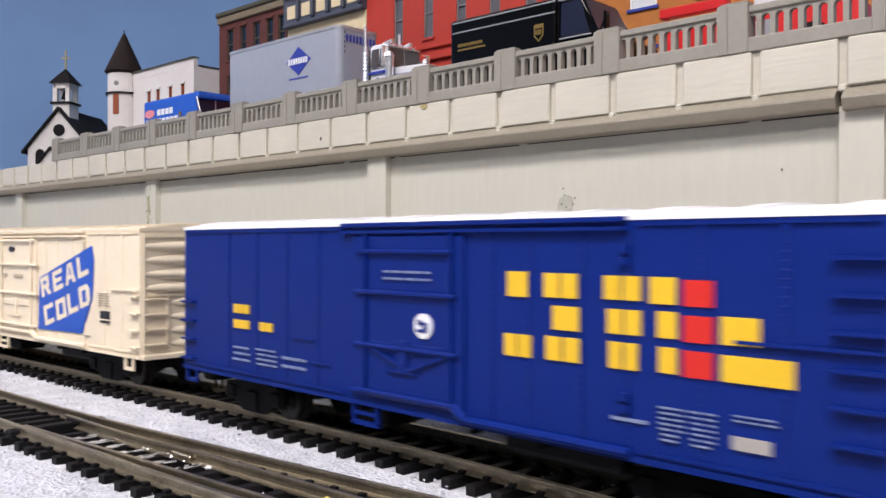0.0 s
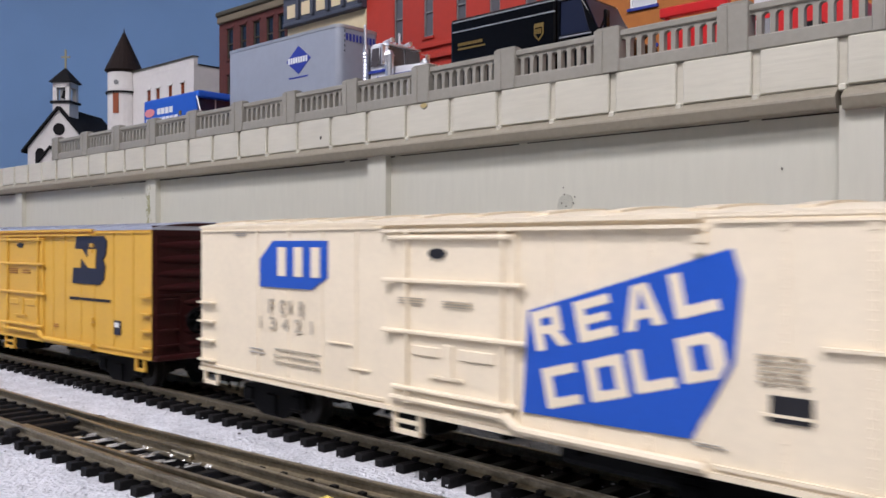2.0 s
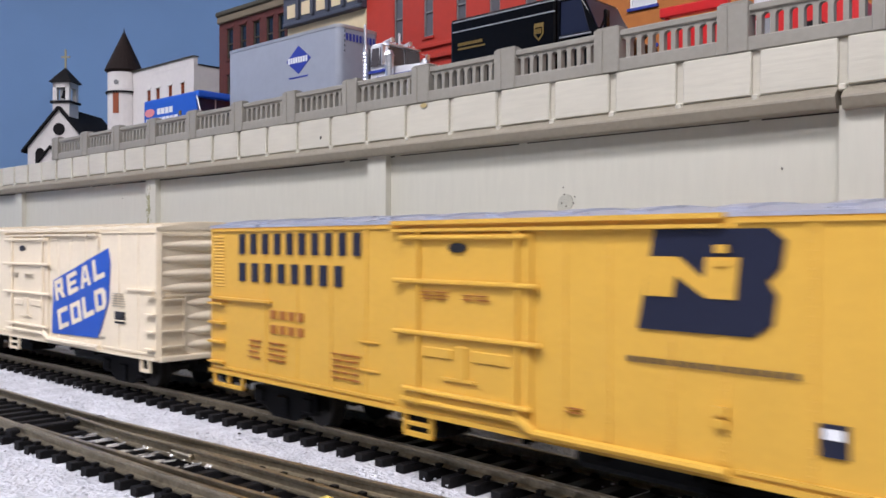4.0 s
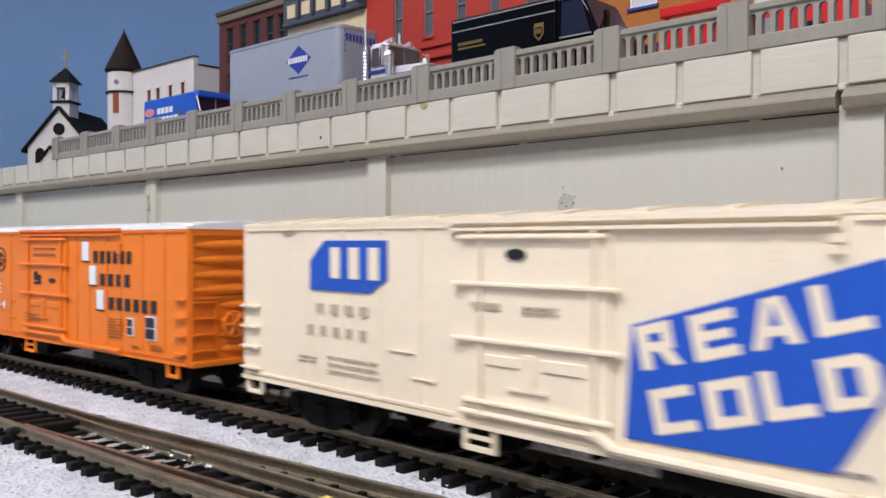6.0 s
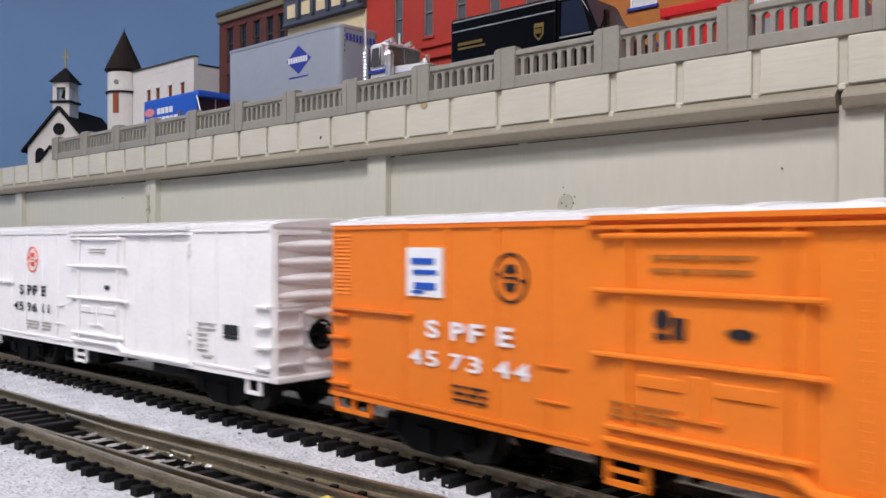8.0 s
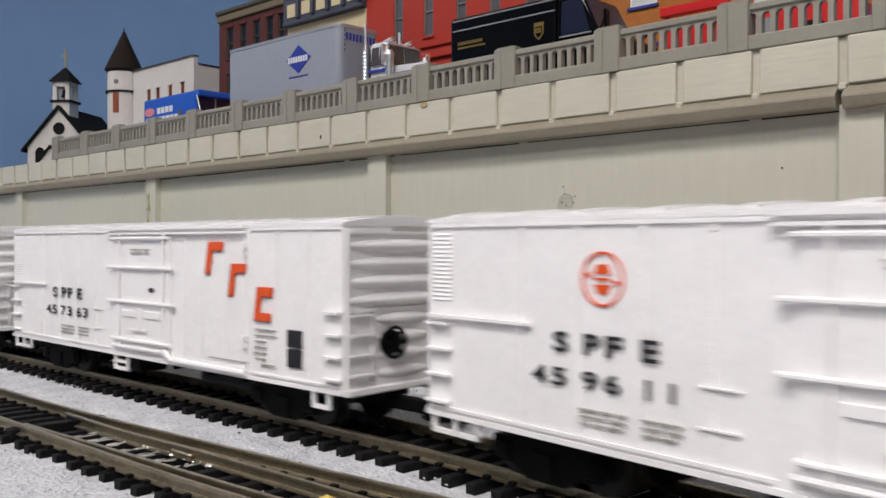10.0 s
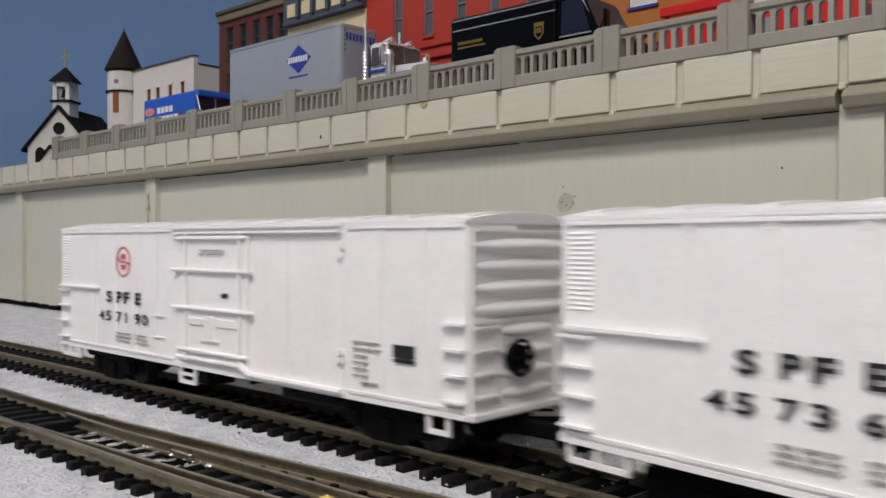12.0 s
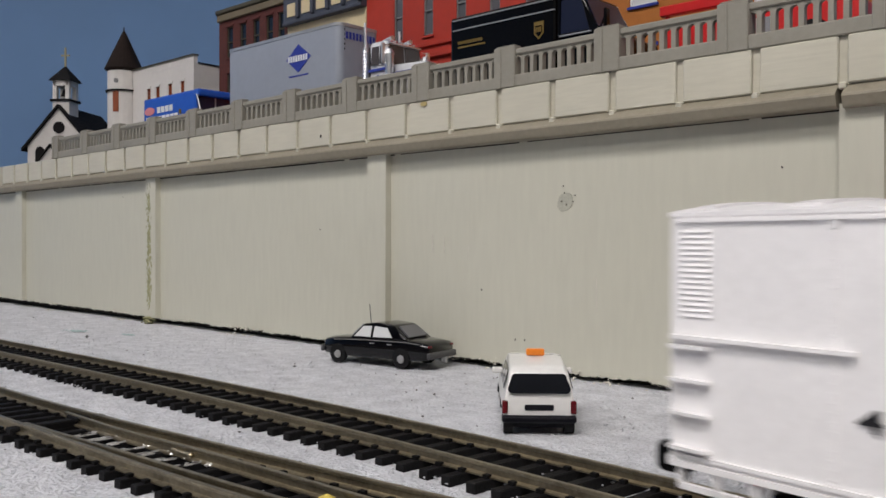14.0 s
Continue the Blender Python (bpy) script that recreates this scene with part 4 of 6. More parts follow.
def white_car(label, kind):
    SPACING[0] = EVEN
    c = reefer(label, M_WHITE, M_WHITE, M_WHITE)
    for k in range(9):
        y = -0.0030 + 0.0019 * k
        boxpart("end_mark", (CAR_L / 2, CAR_L / 2 + 0.0003, y, y + 0.0013, 0.0508, 0.0516), M_DGREY, c)
    marks(c, "SPFE", ("459611", "457363", "457190")[kind], 26.7, 57.4, 24.1, 33.3, M_DBLACK)
    data_lines(c, 37.2, 46.5, 18.4, 21.8, 3, M_DGREY, 50 + kind)
    data_lines(c, 49.5, 56.5, 18.4, 21.8, 3, M_DGREY, 60 + kind)
    data_lines(c, 85.6, 97.0, 44.9, 46.9, 2, M_DGREY, 70 + kind).location.y = -0.0007
    decal(c, "door_mark", [oval(98.0, 34.5, 1.5, 0.7)], M_DBLACK).location.y = -0.0007
    data_lines(c, 149.0, 158.5, 25.2, 28.0, 2, M_DGREY, 80 + kind)
    data_lines(c, 149.0, 153.8, 19.5, 25.1, 4, M_DGREY, 85 + kind)
    data_lines(c, 151.4, 157.2, 17.9, 18.9, 2, M_DGREY, 90 + kind)
    if kind == 1:
        for k, (u, z) in enumerate(((126.3, 40.0), (137.3, 34.5), (149.0, 29.0))):
            sh = [[(u, z), (u + 2.0, z), (u + 3.2, z + 6.0), (u + 8.0 - k * 0.2, z + 6.0), (u + 8.4 - k * 0.2, z + 8.3), (u + 1.5, z + 8.3)]]
            if k == 2:
                sh.append([(u + 2.1, z), (u + 6.9, z), (u + 7.3, z + 2.0), (u + 2.5, z + 2.0)])
            decal(c, "shape_shadow", [[(pu - 0.45, pz - 0.2) for pu, pz in q] for q in sh], M_DBLACK)
            decal(c, "emblem_shape", sh, M_DORANGE, "red-orange slanted shape").location.y = -0.0002
        decal(c, "data_plate", [(163.0, 23.5, 168.6, 27.6), (163.0, 18.8, 168.6, 23.1)], M_DBLACK)
        data_lines(c, 127.7, 146.0, 18.1, 18.8, 1, M_DGREY, 99)
    else:
        seal(c, 41.7, 42.3, M_DCRIM if kind == 2 else M_DORANGE)
        decal(c, "data_plate", [(162.4, 24.6, 168.8, 27.2), (162.4, 23.6, 168.8, 24.3)], M_DBLACK)
    return c


def build_train():
    return [blue_car(),
            cream_car("cream refrigerator car with slanted blue slogan panel", 11, "13421"),
            yellow_car(),
            cream_car("cream refrigerator car with slanted blue slogan panel", 21, "", 1.4, -1.0),
            orange_car(),
            white_car("white refrigerator car with a round orange emblem", 0),
            white_car("white refrigerator car with slanted red-orange shapes", 1),
            white_car("plain white refrigerator car with a round red emblem", 2)]


# how far the train has come along the track, second by second
TRAIN = [(0.0, -0.7774), (0.5, -0.7229), (1.0, -0.6699), (1.5, -0.6163), (2.0, -0.5611), (2.5, -0.5080), (3.0, -0.4557), (3.5, -0.4022), (4.0, -0.3469),
         (4.5, -0.2909), (5.0, -0.2360), (5.5, -0.1838), (6.0, -0.1196), (6.5, -0.0622), (7.0, 0.0021), (7.5, 0.0599), (8.0, 0.1269), (8.5, 0.1840),
         (9.0, 0.2440), (9.5, 0.3050), (10.0, 0.3660), (10.5, 0.4264), (11.0, 0.4870), (11.5, 0.5494), (12.0, 0.6121), (12.5, 0.6709), (13.0, 0.7303), (13.5, 0.7878), (14.0, 0.8420)]
CENTRES = [0.9040, 0.6961, 0.4868, 0.2751, 0.0644, -0.1429, -0.3548, -0.5627]


def car_pose(s):
    """The pose of a car whose middle is s along the track; its trucks stand on the rails."""
    (xa, ya), (xb, yb) = on_track(s - 0.064), on_track(s + 0.064)
    return pose((xa + xb) / 2, (ya + yb) / 2, 0, 0, 0, math.degrees(math.atan2(yb - ya, xb - xa)))


def motions():
    for car, centre in zip(CARS, CENTRES):
        walk(car, [(t, car_pose(centre + d)) for t, d in TRAIN])
    # wheels roll with the distance travelled, sharing one roll over the clip
    ts, ds = zip(*TRAIN)
    for axles in AXLES:
        for ax in axles:
            base = ax.matrix_basis.copy()
            walk(ax, [(k * 14.0 / 210, base @ pose(0, 0, 0, 0, math.degrees((float(np.interp(k * 14.0 / 210, ts, ds)) - ds[0]) / 0.0053), 0)) for k in range(211)])
# ---- parked cars on the lower level ----
M_BLACKCAR = mat("black_car_gloss", (0.002, 0.002, 0.003), 0.08, scale=80, amount=0.2, coat=0.3, spec=0.3)
M_VANWHITE = mat("white_van_paint", (0.80, 0.79, 0.77), 0.3, scale=80, amount=0.05, coat=0.3)
M_REDCAR = mat("red_car_gloss", (0.48, 0.012, 0.014), 0.2, scale=80, amount=0.1, coat=0.5)
M_TYRE = mat("tyre_rubber", (0.008, 0.008, 0.009), 0.7, scale=200, amount=0.2, spec=0.2)
M_HUB = mat("hub_silver", (0.5, 0.5, 0.5), 0.35, metal=0.7, scale=200, amount=0.2)
M_TRIM = mat("dark_bumper", (0.007, 0.007, 0.011), 0.5, scale=150, amount=0.2, spec=0.15)
M_AMBER = mat("amber_plastic", (0.85, 0.24, 0.02), 0.3, scale=150, amount=0.1)
M_TAIL = mat("tail_lamp_red", (0.11, 0.006, 0.010), 0.25, scale=150, amount=0.1)
M_PALEGLASS = glassy("pale_glazing", (0.62, 0.64, 0.64), 0.12)


M_BUMPER = mat("dull_grey_bumper", (0.10, 0.10, 0.105), 0.35, metal=0.4, scale=150, amount=0.2)
M_REAR = glassy("smoky_rear_glazing", (0.11, 0.11, 0.12), 0.12)


def wheel(parent, x, y, r, w=0.0024):
    s = 1 if y > 0 else -1
    bm = bmesh.new()
    cyl(bm, (x, y - s * w, r), (x, y, r), r, 18)
    k = part("wheel", bm, M_TYRE, parent)
    bm = bmesh.new()
    cyl(bm, (x, y - s * 0.0002, r), (x, y + s * 0.00025, r), r * 0.50, 16, r * 0.44)
    cyl(bm, (x, y, r), (x, y + s * 0.0005, r), r * 0.2, 8)
    part("hubcap", bm, M_HUB, k, "silver hubcap")


def shell(bm, prof, hw_low, hw_high, z_low, z_high, b):
    """A car shell: its side outline (x, z) with half width leaning in from z_low to z_high."""
    def w(z):
        return hw_low + (hw_high - hw_low) * min(1, max(0, (z - z_low) / (z_high - z_low)))
    a = [bm.verts.new((x, -w(z), z)) for x, z in prof]
    c = [bm.verts.new((x, w(z), z)) for x, z in prof]
    n = len(prof)
    fs = [bm.faces.new(a), bm.faces.new(c[::-1])]
    for i in range(n):
        fs.append(bm.faces.new((a[i], c[i], c[(i + 1) % n], a[(i + 1) % n])))
    es = list({e for f in fs for e in f.edges})
    bmesh.ops.bevel(bm, geom=es, offset=b, segments=4, affect="EDGES", profile=0.5)
    return w


def pane(name, pts, push, material, parent, label=""):
    bm = bmesh.new()
    prism(bm, pts, push)
    return part(name, bm, material, parent, label)


def sedan():
    t = thing("sedan", "glossy black model sedan parked beside the wall", "car", pose(-0.2555, 0.0945, 0, 0, 0, 190))
    bm = bmesh.new()
    rings = []
    for x, h, zt, zb in ((-0.0282, 0.0080, 0.0086, 0.0044), (-0.0274, 0.0089, 0.0097, 0.0036), (-0.0240, 0.0093, 0.0102, 0.0030), (-0.0180, 0.0095, 0.0107, 0.0028), (-0.0080, 0.0097, 0.0107, 0.0028), (0.0040, 0.0097, 0.0106, 0.0028),
                         (0.0100, 0.0096, 0.0104, 0.0028), (0.0170, 0.0094, 0.0100, 0.0028), (0.0222, 0.0090, 0.0094, 0.0034), (0.0234, 0.0082, 0.0086, 0.0042)):
        half = [(0.90 * h, zb), (0.975 * h, zb + 0.0004), (0.995 * h, 0.0056), (1.0 * h, 0.0074), (0.975 * h, zt - 0.0014), (0.93 * h, zt - 0.0006), (0.84 * h, zt - 0.0001), (0.4 * h, zt + 0.0003)]
        rings.append([bm.verts.new((x, y, z)) for y, z in half] + [bm.verts.new((x, -y, z)) for y, z in half[::-1]])
    for p, q in zip(rings, rings[1:]):
        for k in range(len(p)):
            bm.faces.new((p[k], p[(k + 1) % len(p)], q[(k + 1) % len(p)], q[k]))
    bm.faces.new(rings[0])
    bm.faces.new(rings[-1])
    part("body", bm, M_BLACKCAR, t, smooth="all")
    bm = bmesh.new()
    w = shell(bm, [(0.0098, 0.0102), (0.0036, 0.0160), (-0.0030, 0.0166), (-0.0106, 0.0160), (-0.0182, 0.0104)], 0.0088, 0.0070, 0.0104, 0.0162, 0.0007)
    part("roof", bm, M_BLACKCAR, t, smooth=True)
    for s in (-1, 1):
        for a in ([(0.0074, 0.0110), (0.0036, 0.0150), (-0.0006, 0.0152), (-0.0006, 0.0110)], [(-0.0018, 0.0110), (-0.0018, 0.0152), (-0.0080, 0.0148), (-0.0110, 0.0112)]):
            pane("window", [(x, s * (w(z) - 0.0001), z) for x, z in a], (0, s * 0.0003, 0), M_PALEGLASS, t, "pale reflective side window")
        boxpart("tail_lamp", (-0.0283, -0.0270, s * 0.0074 - 0.0010, s * 0.0074 + 0.0010, 0.0080, 0.0090), M_TAIL, t, b=0.0002)
        boxpart("headlamp", (0.0226, 0.0236, s * 0.0066 - 0.0013, s * 0.0066 + 0.0013, 0.0062, 0.0084), M_CHROME, t, b=0.0003)
        for x in (-0.0012, -0.0096):
            boxpart("door_handle", (x - 0.0020, x, *sorted((s * 0.0094, s * 0.0101)), 0.0086, 0.0089), M_CHROME, t)
        for x in (0.0152, -0.0158):
            wheel(t, x, s * 0.0096, 0.0034)
            bm = bmesh.new()
            cyl(bm, (x, s * 0.0090, 0.0037), (x, s * 0.00962, 0.0037), 0.0039, 18)
            part("wheel_arch", bm, M_TYRE, t)
    pane("rear_window", [(-0.0120, -0.0056, 0.0152), (-0.0120, 0.0056, 0.0152), (-0.0172, 0.0066, 0.0113), (-0.0172, -0.0066, 0.0113)], (-0.0005, 0, 0.0004), M_REAR, t)
    pane("windscreen", [(0.0046, -0.0058, 0.0152), (0.0046, 0.0058, 0.0152), (0.0090, 0.0070, 0.0112), (0.0090, -0.0070, 0.0112)], (0.0006, 0, 0.0004), M_GREYGLASS, t)
    for x in (-0.0284, 0.0236):
        boxpart("bumper", (x - 0.0008, x + 0.0008, -0.0094, 0.0094, 0.0040, 0.0064), M_BUMPER, t, "dull grey bumper", b=0.0004)
    bm = bmesh.new()
    cyl(bm, (0.0010, 0.0060, 0.0160), (0.0014, 0.0066, 0.0236), 0.00013, 6)
    part("antenna", bm, M_TRIM, t)
    boxpart("tow_hook", (-0.0294, -0.0270, -0.0030, -0.0014, 0.0018, 0.0042), M_HUB, t, b=0.0003)


def rounded(low, high, z0, z1, r):
    """A window outline (y, z) with rounded corners, low and high its half widths."""
    out = []
    for y, z, a in ((-low + r, z0 + r, 180), (low - r, z0 + r, 270), (high - r, z1 - r, 0), (-high + r, z1 - r, 90)):
        for k in range(5):
            b = math.radians(a + 22.5 * k)
            out.append((y + r * math.cos(b), z + r * math.sin(b)))
    return out


def van():
    t = thing("minivan", "white model minivan with amber roof sign", "car", pose(-0.1429, 0.0450, 0, 0, 0, 130.4))
    # rear end at x = -0.0205
    bm = bmesh.new()
    shell(bm, [(-0.0205, 0.0042), (-0.0203, 0.0100), (-0.0178, 0.0158), (-0.0162, 0.0170), (-0.002, 0.0180), (0.0080, 0.0172), (0.0165, 0.0112), (0.0270, 0.0088), (0.0276, 0.0042)], 0.0090, 0.0068, 0.0102, 0.0176, 0.0011)
    part("body", bm, M_VANWHITE, t, smooth=True)
    pane("rear_window", [(-0.0206 + 0.0019 * (z - 0.0106) / 0.0046, y, z) for y, z in rounded(0.0078, 0.0069, 0.0106, 0.0152, 0.0011)], (-0.0003, 0, 0.0001), M_GLASS, t, "dark rear window")
    boxpart("plate_recess", (-0.0208, -0.0200, -0.0036, 0.0036, 0.0064, 0.0078), M_TRIM, t, b=0.0002)
    boxpart("bumper", (-0.0213, -0.0170, -0.0092, 0.0092, 0.0032, 0.0052), M_TRIM, t, b=0.0005)
    boxpart("bumper_ridge", (-0.0217, -0.0205, -0.0088, 0.0088, 0.0043, 0.0048), M_TRIM, t, b=0.0002)
    boxpart("underbody", (-0.0195, 0.026, -0.0078, 0.0078, 0.0020, 0.0044), M_TRIM, t)
    boxpart("front_bumper", (0.0262, 0.0284, -0.0094, 0.0094, 0.0026, 0.0050), M_TRIM, t, b=0.0005)
    pane("windscreen", [(0.0090, -0.0062, 0.0166), (0.0090, 0.0062, 0.0166), (0.0160, 0.0076, 0.0116), (0.0160, -0.0076, 0.0116)], (0.0003, 0, 0.0003), M_GLASS, t)
    for s in (-1, 1):
        boxpart("tail_lamp", (-0.0209, -0.0196, s * 0.0085 - 0.0007, s * 0.0085 + 0.0007, 0.0056, 0.0088), M_TAIL, t, b=0.0002)
        for a, b in ((-0.016, -0.007), (-0.006, 0.002), (0.003, 0.0095)):
            pane("window", [(a, s * 0.0086, 0.0112), (b, s * 0.0086, 0.0112), (min(b, 0.0060), s * 0.0074, 0.0156), (a + 0.0006, s * 0.0074, 0.0156)], (0, s * 0.0002, 0), M_GLASS, t)
        boxpart("mirror", (0.0095, 0.0115, *sorted((s * 0.0084, s * 0.0112)), 0.0112, 0.0127), M_VANWHITE, t, b=0.0003)
        for x in (-0.0168, 0.0175):
            wheel(t, x, s * 0.0088, 0.0036)
    boxpart("roof_sign", (-0.0050, -0.0034, -0.0024, 0.0024, 0.0180, 0.0198), M_AMBER, t, "amber roof sign", b=0.0003)


def red_car():
    t = thing("hatchback_car", "glossy red model fastback parked beside the wall", "car", pose(-0.0655, 0.0885, 0, 0, 0, 0))
    bm = bmesh.new()
    shell(bm, [(-0.0252, 0.0040), (-0.0256, 0.0075), (-0.0248, 0.0104), (-0.0100, 0.0106), (0.0100, 0.0104), (0.0240, 0.0090), (0.0248, 0.0050), (0.020, 0.0030), (-0.020, 0.0032)], 0.0092, 0.0088, 0.006, 0.0106, 0.0010)
    part("body", bm, M_REDCAR, t, smooth=True)
    bm = bmesh.new()
    w = shell(bm, [(-0.0225, 0.0104), (-0.0090, 0.0162), (0.0010, 0.0168), (0.0050, 0.0160), (0.0120, 0.0102)], 0.0088, 0.0070, 0.0104, 0.0162, 0.0006)
    part("roof", bm, M_REDCAR, t, smooth=True)
    for s in (-1, 1):
        for a in ([(-0.0140, 0.0112), (-0.0100, 0.0140), (-0.0086, 0.0142), (-0.0096, 0.0112)], [(-0.0084, 0.0112), (-0.0070, 0.0150), (-0.0010, 0.0156), (-0.0010, 0.0112)], [(0.0002, 0.0112), (0.0002, 0.0156), (0.0040, 0.0150), (0.0082, 0.0112)]):
            pane("window", [(x, s * (w(z) - 0.0001), z) for x, z in a], (0, s * 0.0003, 0), M_GREYGLASS, t)
        pane("trim", [(-0.0250, s * 0.0090, 0.0098), (0.023, s * 0.0090, 0.0094), (0.023, s * 0.0090, 0.0096), (-0.0250, s * 0.0090, 0.0100)], (0, s * 0.0003, 0), M_CHROME, t)
        boxpart("door_handle", (-0.0080, -0.0056, *sorted((s * 0.0090, s * 0.0096)), 0.0082, 0.0086), M_CHROME, t)
        for x in (-0.0152, 0.0150):
            wheel(t, x, s * 0.0092, 0.0034)
            bm = bmesh.new()
            cyl(bm, (x, s * 0.0088, 0.0036), (x, s * 0.00915, 0.0036), 0.0044, 18)
            part("wheel_arch", bm, M_TYRE, t)
    for x in (-0.0258, 0.0250):
        boxpart("bumper", (x - 0.0006, x + 0.0006, -0.0090, 0.0090, 0.0038, 0.0058), M_TRIM, t, b=0.0003)
    boxpart("underbody", (-0.024, 0.024, -0.0080, 0.0080, 0.0014, 0.0036), M_TRIM, t)


# ---- street vehicles on the upper level ----
M_TRAILER = mat("silver_trailer", (0.33, 0.36, 0.42), 0.45, metal=0.15, scale=30, amount=0.06)
M_EDGE = mat("trailer_edge", (0.50, 0.51, 0.53), 0.35, metal=0.6, scale=60, amount=0.1)
M_ROYAL = mat("royal_blue_print", (0.02, 0.04, 0.30), 0.5, scale=90, amount=0.08)
M_CABWHITE = mat("cab_white", (0.66, 0.67, 0.70), 0.3, scale=60, amount=0.05, coat=0.3)
M_TRUCKBLK = mat("dark_truck_paint", (0.003, 0.0028, 0.003), 0.2, scale=60, amount=0.2, coat=0.1, spec=0.25)
M_GOLD = mat("gold_print", (0.16, 0.105, 0.02), 0.5, scale=90, amount=0.1)
M_TRUCKBLUE = mat("blue_truck_paint", (0.015, 0.10, 0.52), 0.4, scale=60, amount=0.08)
M_PINK = mat("pink_print", (0.70, 0.25, 0.27), 0.5, scale=90, amount=0.08)
M_FIRE = mat("fire_red", (0.58, 0.018, 0.018), 0.35, scale=60, amount=0.08, coat=0.3)


def big_wheels(t, xs, y0, y1, r=0.0056):
    for x in xs:
        for y in (y0, y1):
            bm = bmesh.new()
            s = -1 if y == y0 else 1
            cyl(bm, (x, y, r), (x, y - s * 0.0035, r), r, 16)
            k = part("wheel", bm, M_TYRE, t)
            bm = bmesh.new()
            cyl(bm, (x, y + s * 0.0003, r), (x, y - s * 0.0005, r), r * 0.5, 12)
            part("hubcap", bm, M_HUB, k)


def semi_trailer():
    t = thing("semi_trailer", "silver box trailer with blue diamond emblem", "trailer", pose(-0.4045, 0.1697, DECK))
    bm = bmesh.new()
    def plan(grow, r):
        out = []
        for cx, cy, a in ((0.0508 - r, 0.0145 - r, 0), (-0.0498, 0.0135, 90), (-0.0498, -0.0135, 180), (0.0508 - r, -0.0145 + r, 270)):
            rr = r if cx > 0 else 0.0010
            out += [(cx + (rr + grow) * math.cos(math.radians(a + 15 * k)), cy + (rr + grow) * math.sin(math.radians(a + 15 * k))) for k in range(7)]
        return out
    prism(bm, [(x, y, 0.0130) for x, y in plan(0, 0.0042)], (0, 0, 0.0440))
    part("box", bm, M_TRAILER, t, smooth=True)
    bm = bmesh.new()
    prism(bm, [(x, y, 0.0568) for x, y in plan(0.0003, 0.0042)], (0, 0, 0.0016))
    prism(bm, [(x, y, 0.0584) for x, y in plan(-0.0010, 0.0042)], (0, 0, 0.0004))
    part("roof_cap", bm, M_EDGE, t, "bright metal roof edge", smooth=True)
    for s in (-1, 1):
        boxpart("bottom_rail", (-0.0506, 0.0466, *sorted((s * 0.0142, s * 0.0150)), 0.0126, 0.0142), M_EDGE, t)
    cx, cz = 0.0166, 0.0437
    pane("emblem", [(cx - 0.0108, -0.0145, cz), (cx, -0.0145, cz - 0.0078), (cx + 0.0108, -0.0145, cz), (cx, -0.0145, cz + 0.0078)], (0, -0.0003, 0), M_ROYAL, t, "blue diamond emblem")
    for i in range(8):
        x = cx - 0.0088 + i * 0.0022
        boxpart("emblem_bar", (x, x + 0.0014, -0.01505, -0.0146, cz - 0.0016, cz + 0.0016), M_DWHITE, t)
    boxpart("print_line", (cx - 0.0085, cx + 0.0085, -0.0147, -0.0144, 0.0338, 0.0346), M_ROYAL, t)
    for i in range(9):
        y = -0.0098 + i * 0.0024
        boxpart("name_bar", (0.0507, 0.0511, y, y + 0.0014, 0.0502, 0.0540), M_ROYAL, t)
    for i in range(5):
        boxpart("rivet_strip", (0.0507, 0.0510, -0.0108, -0.0104, 0.044 + i * 0.0026, 0.0452 + i * 0.0026), M_TRIM, t)
    boxpart("chassis", (-0.048, 0.030, -0.006, 0.006, 0.0085, 0.0132), M_TRIM, t)
    boxpart("landing_gear", (0.016, 0.019, -0.011, 0.011, 0.0002, 0.0132), M_TRIM, t)
    big_wheels(t, (-0.042, -0.029), -0.0135, 0.0135)


M_NAVYGLASS = glassy("blue_black_glazing", (0.010, 0.014, 0.035), 0.28)
M_TINT = glassy("tinted_cab_glazing", (0.075, 0.065, 0.065), 0.08)


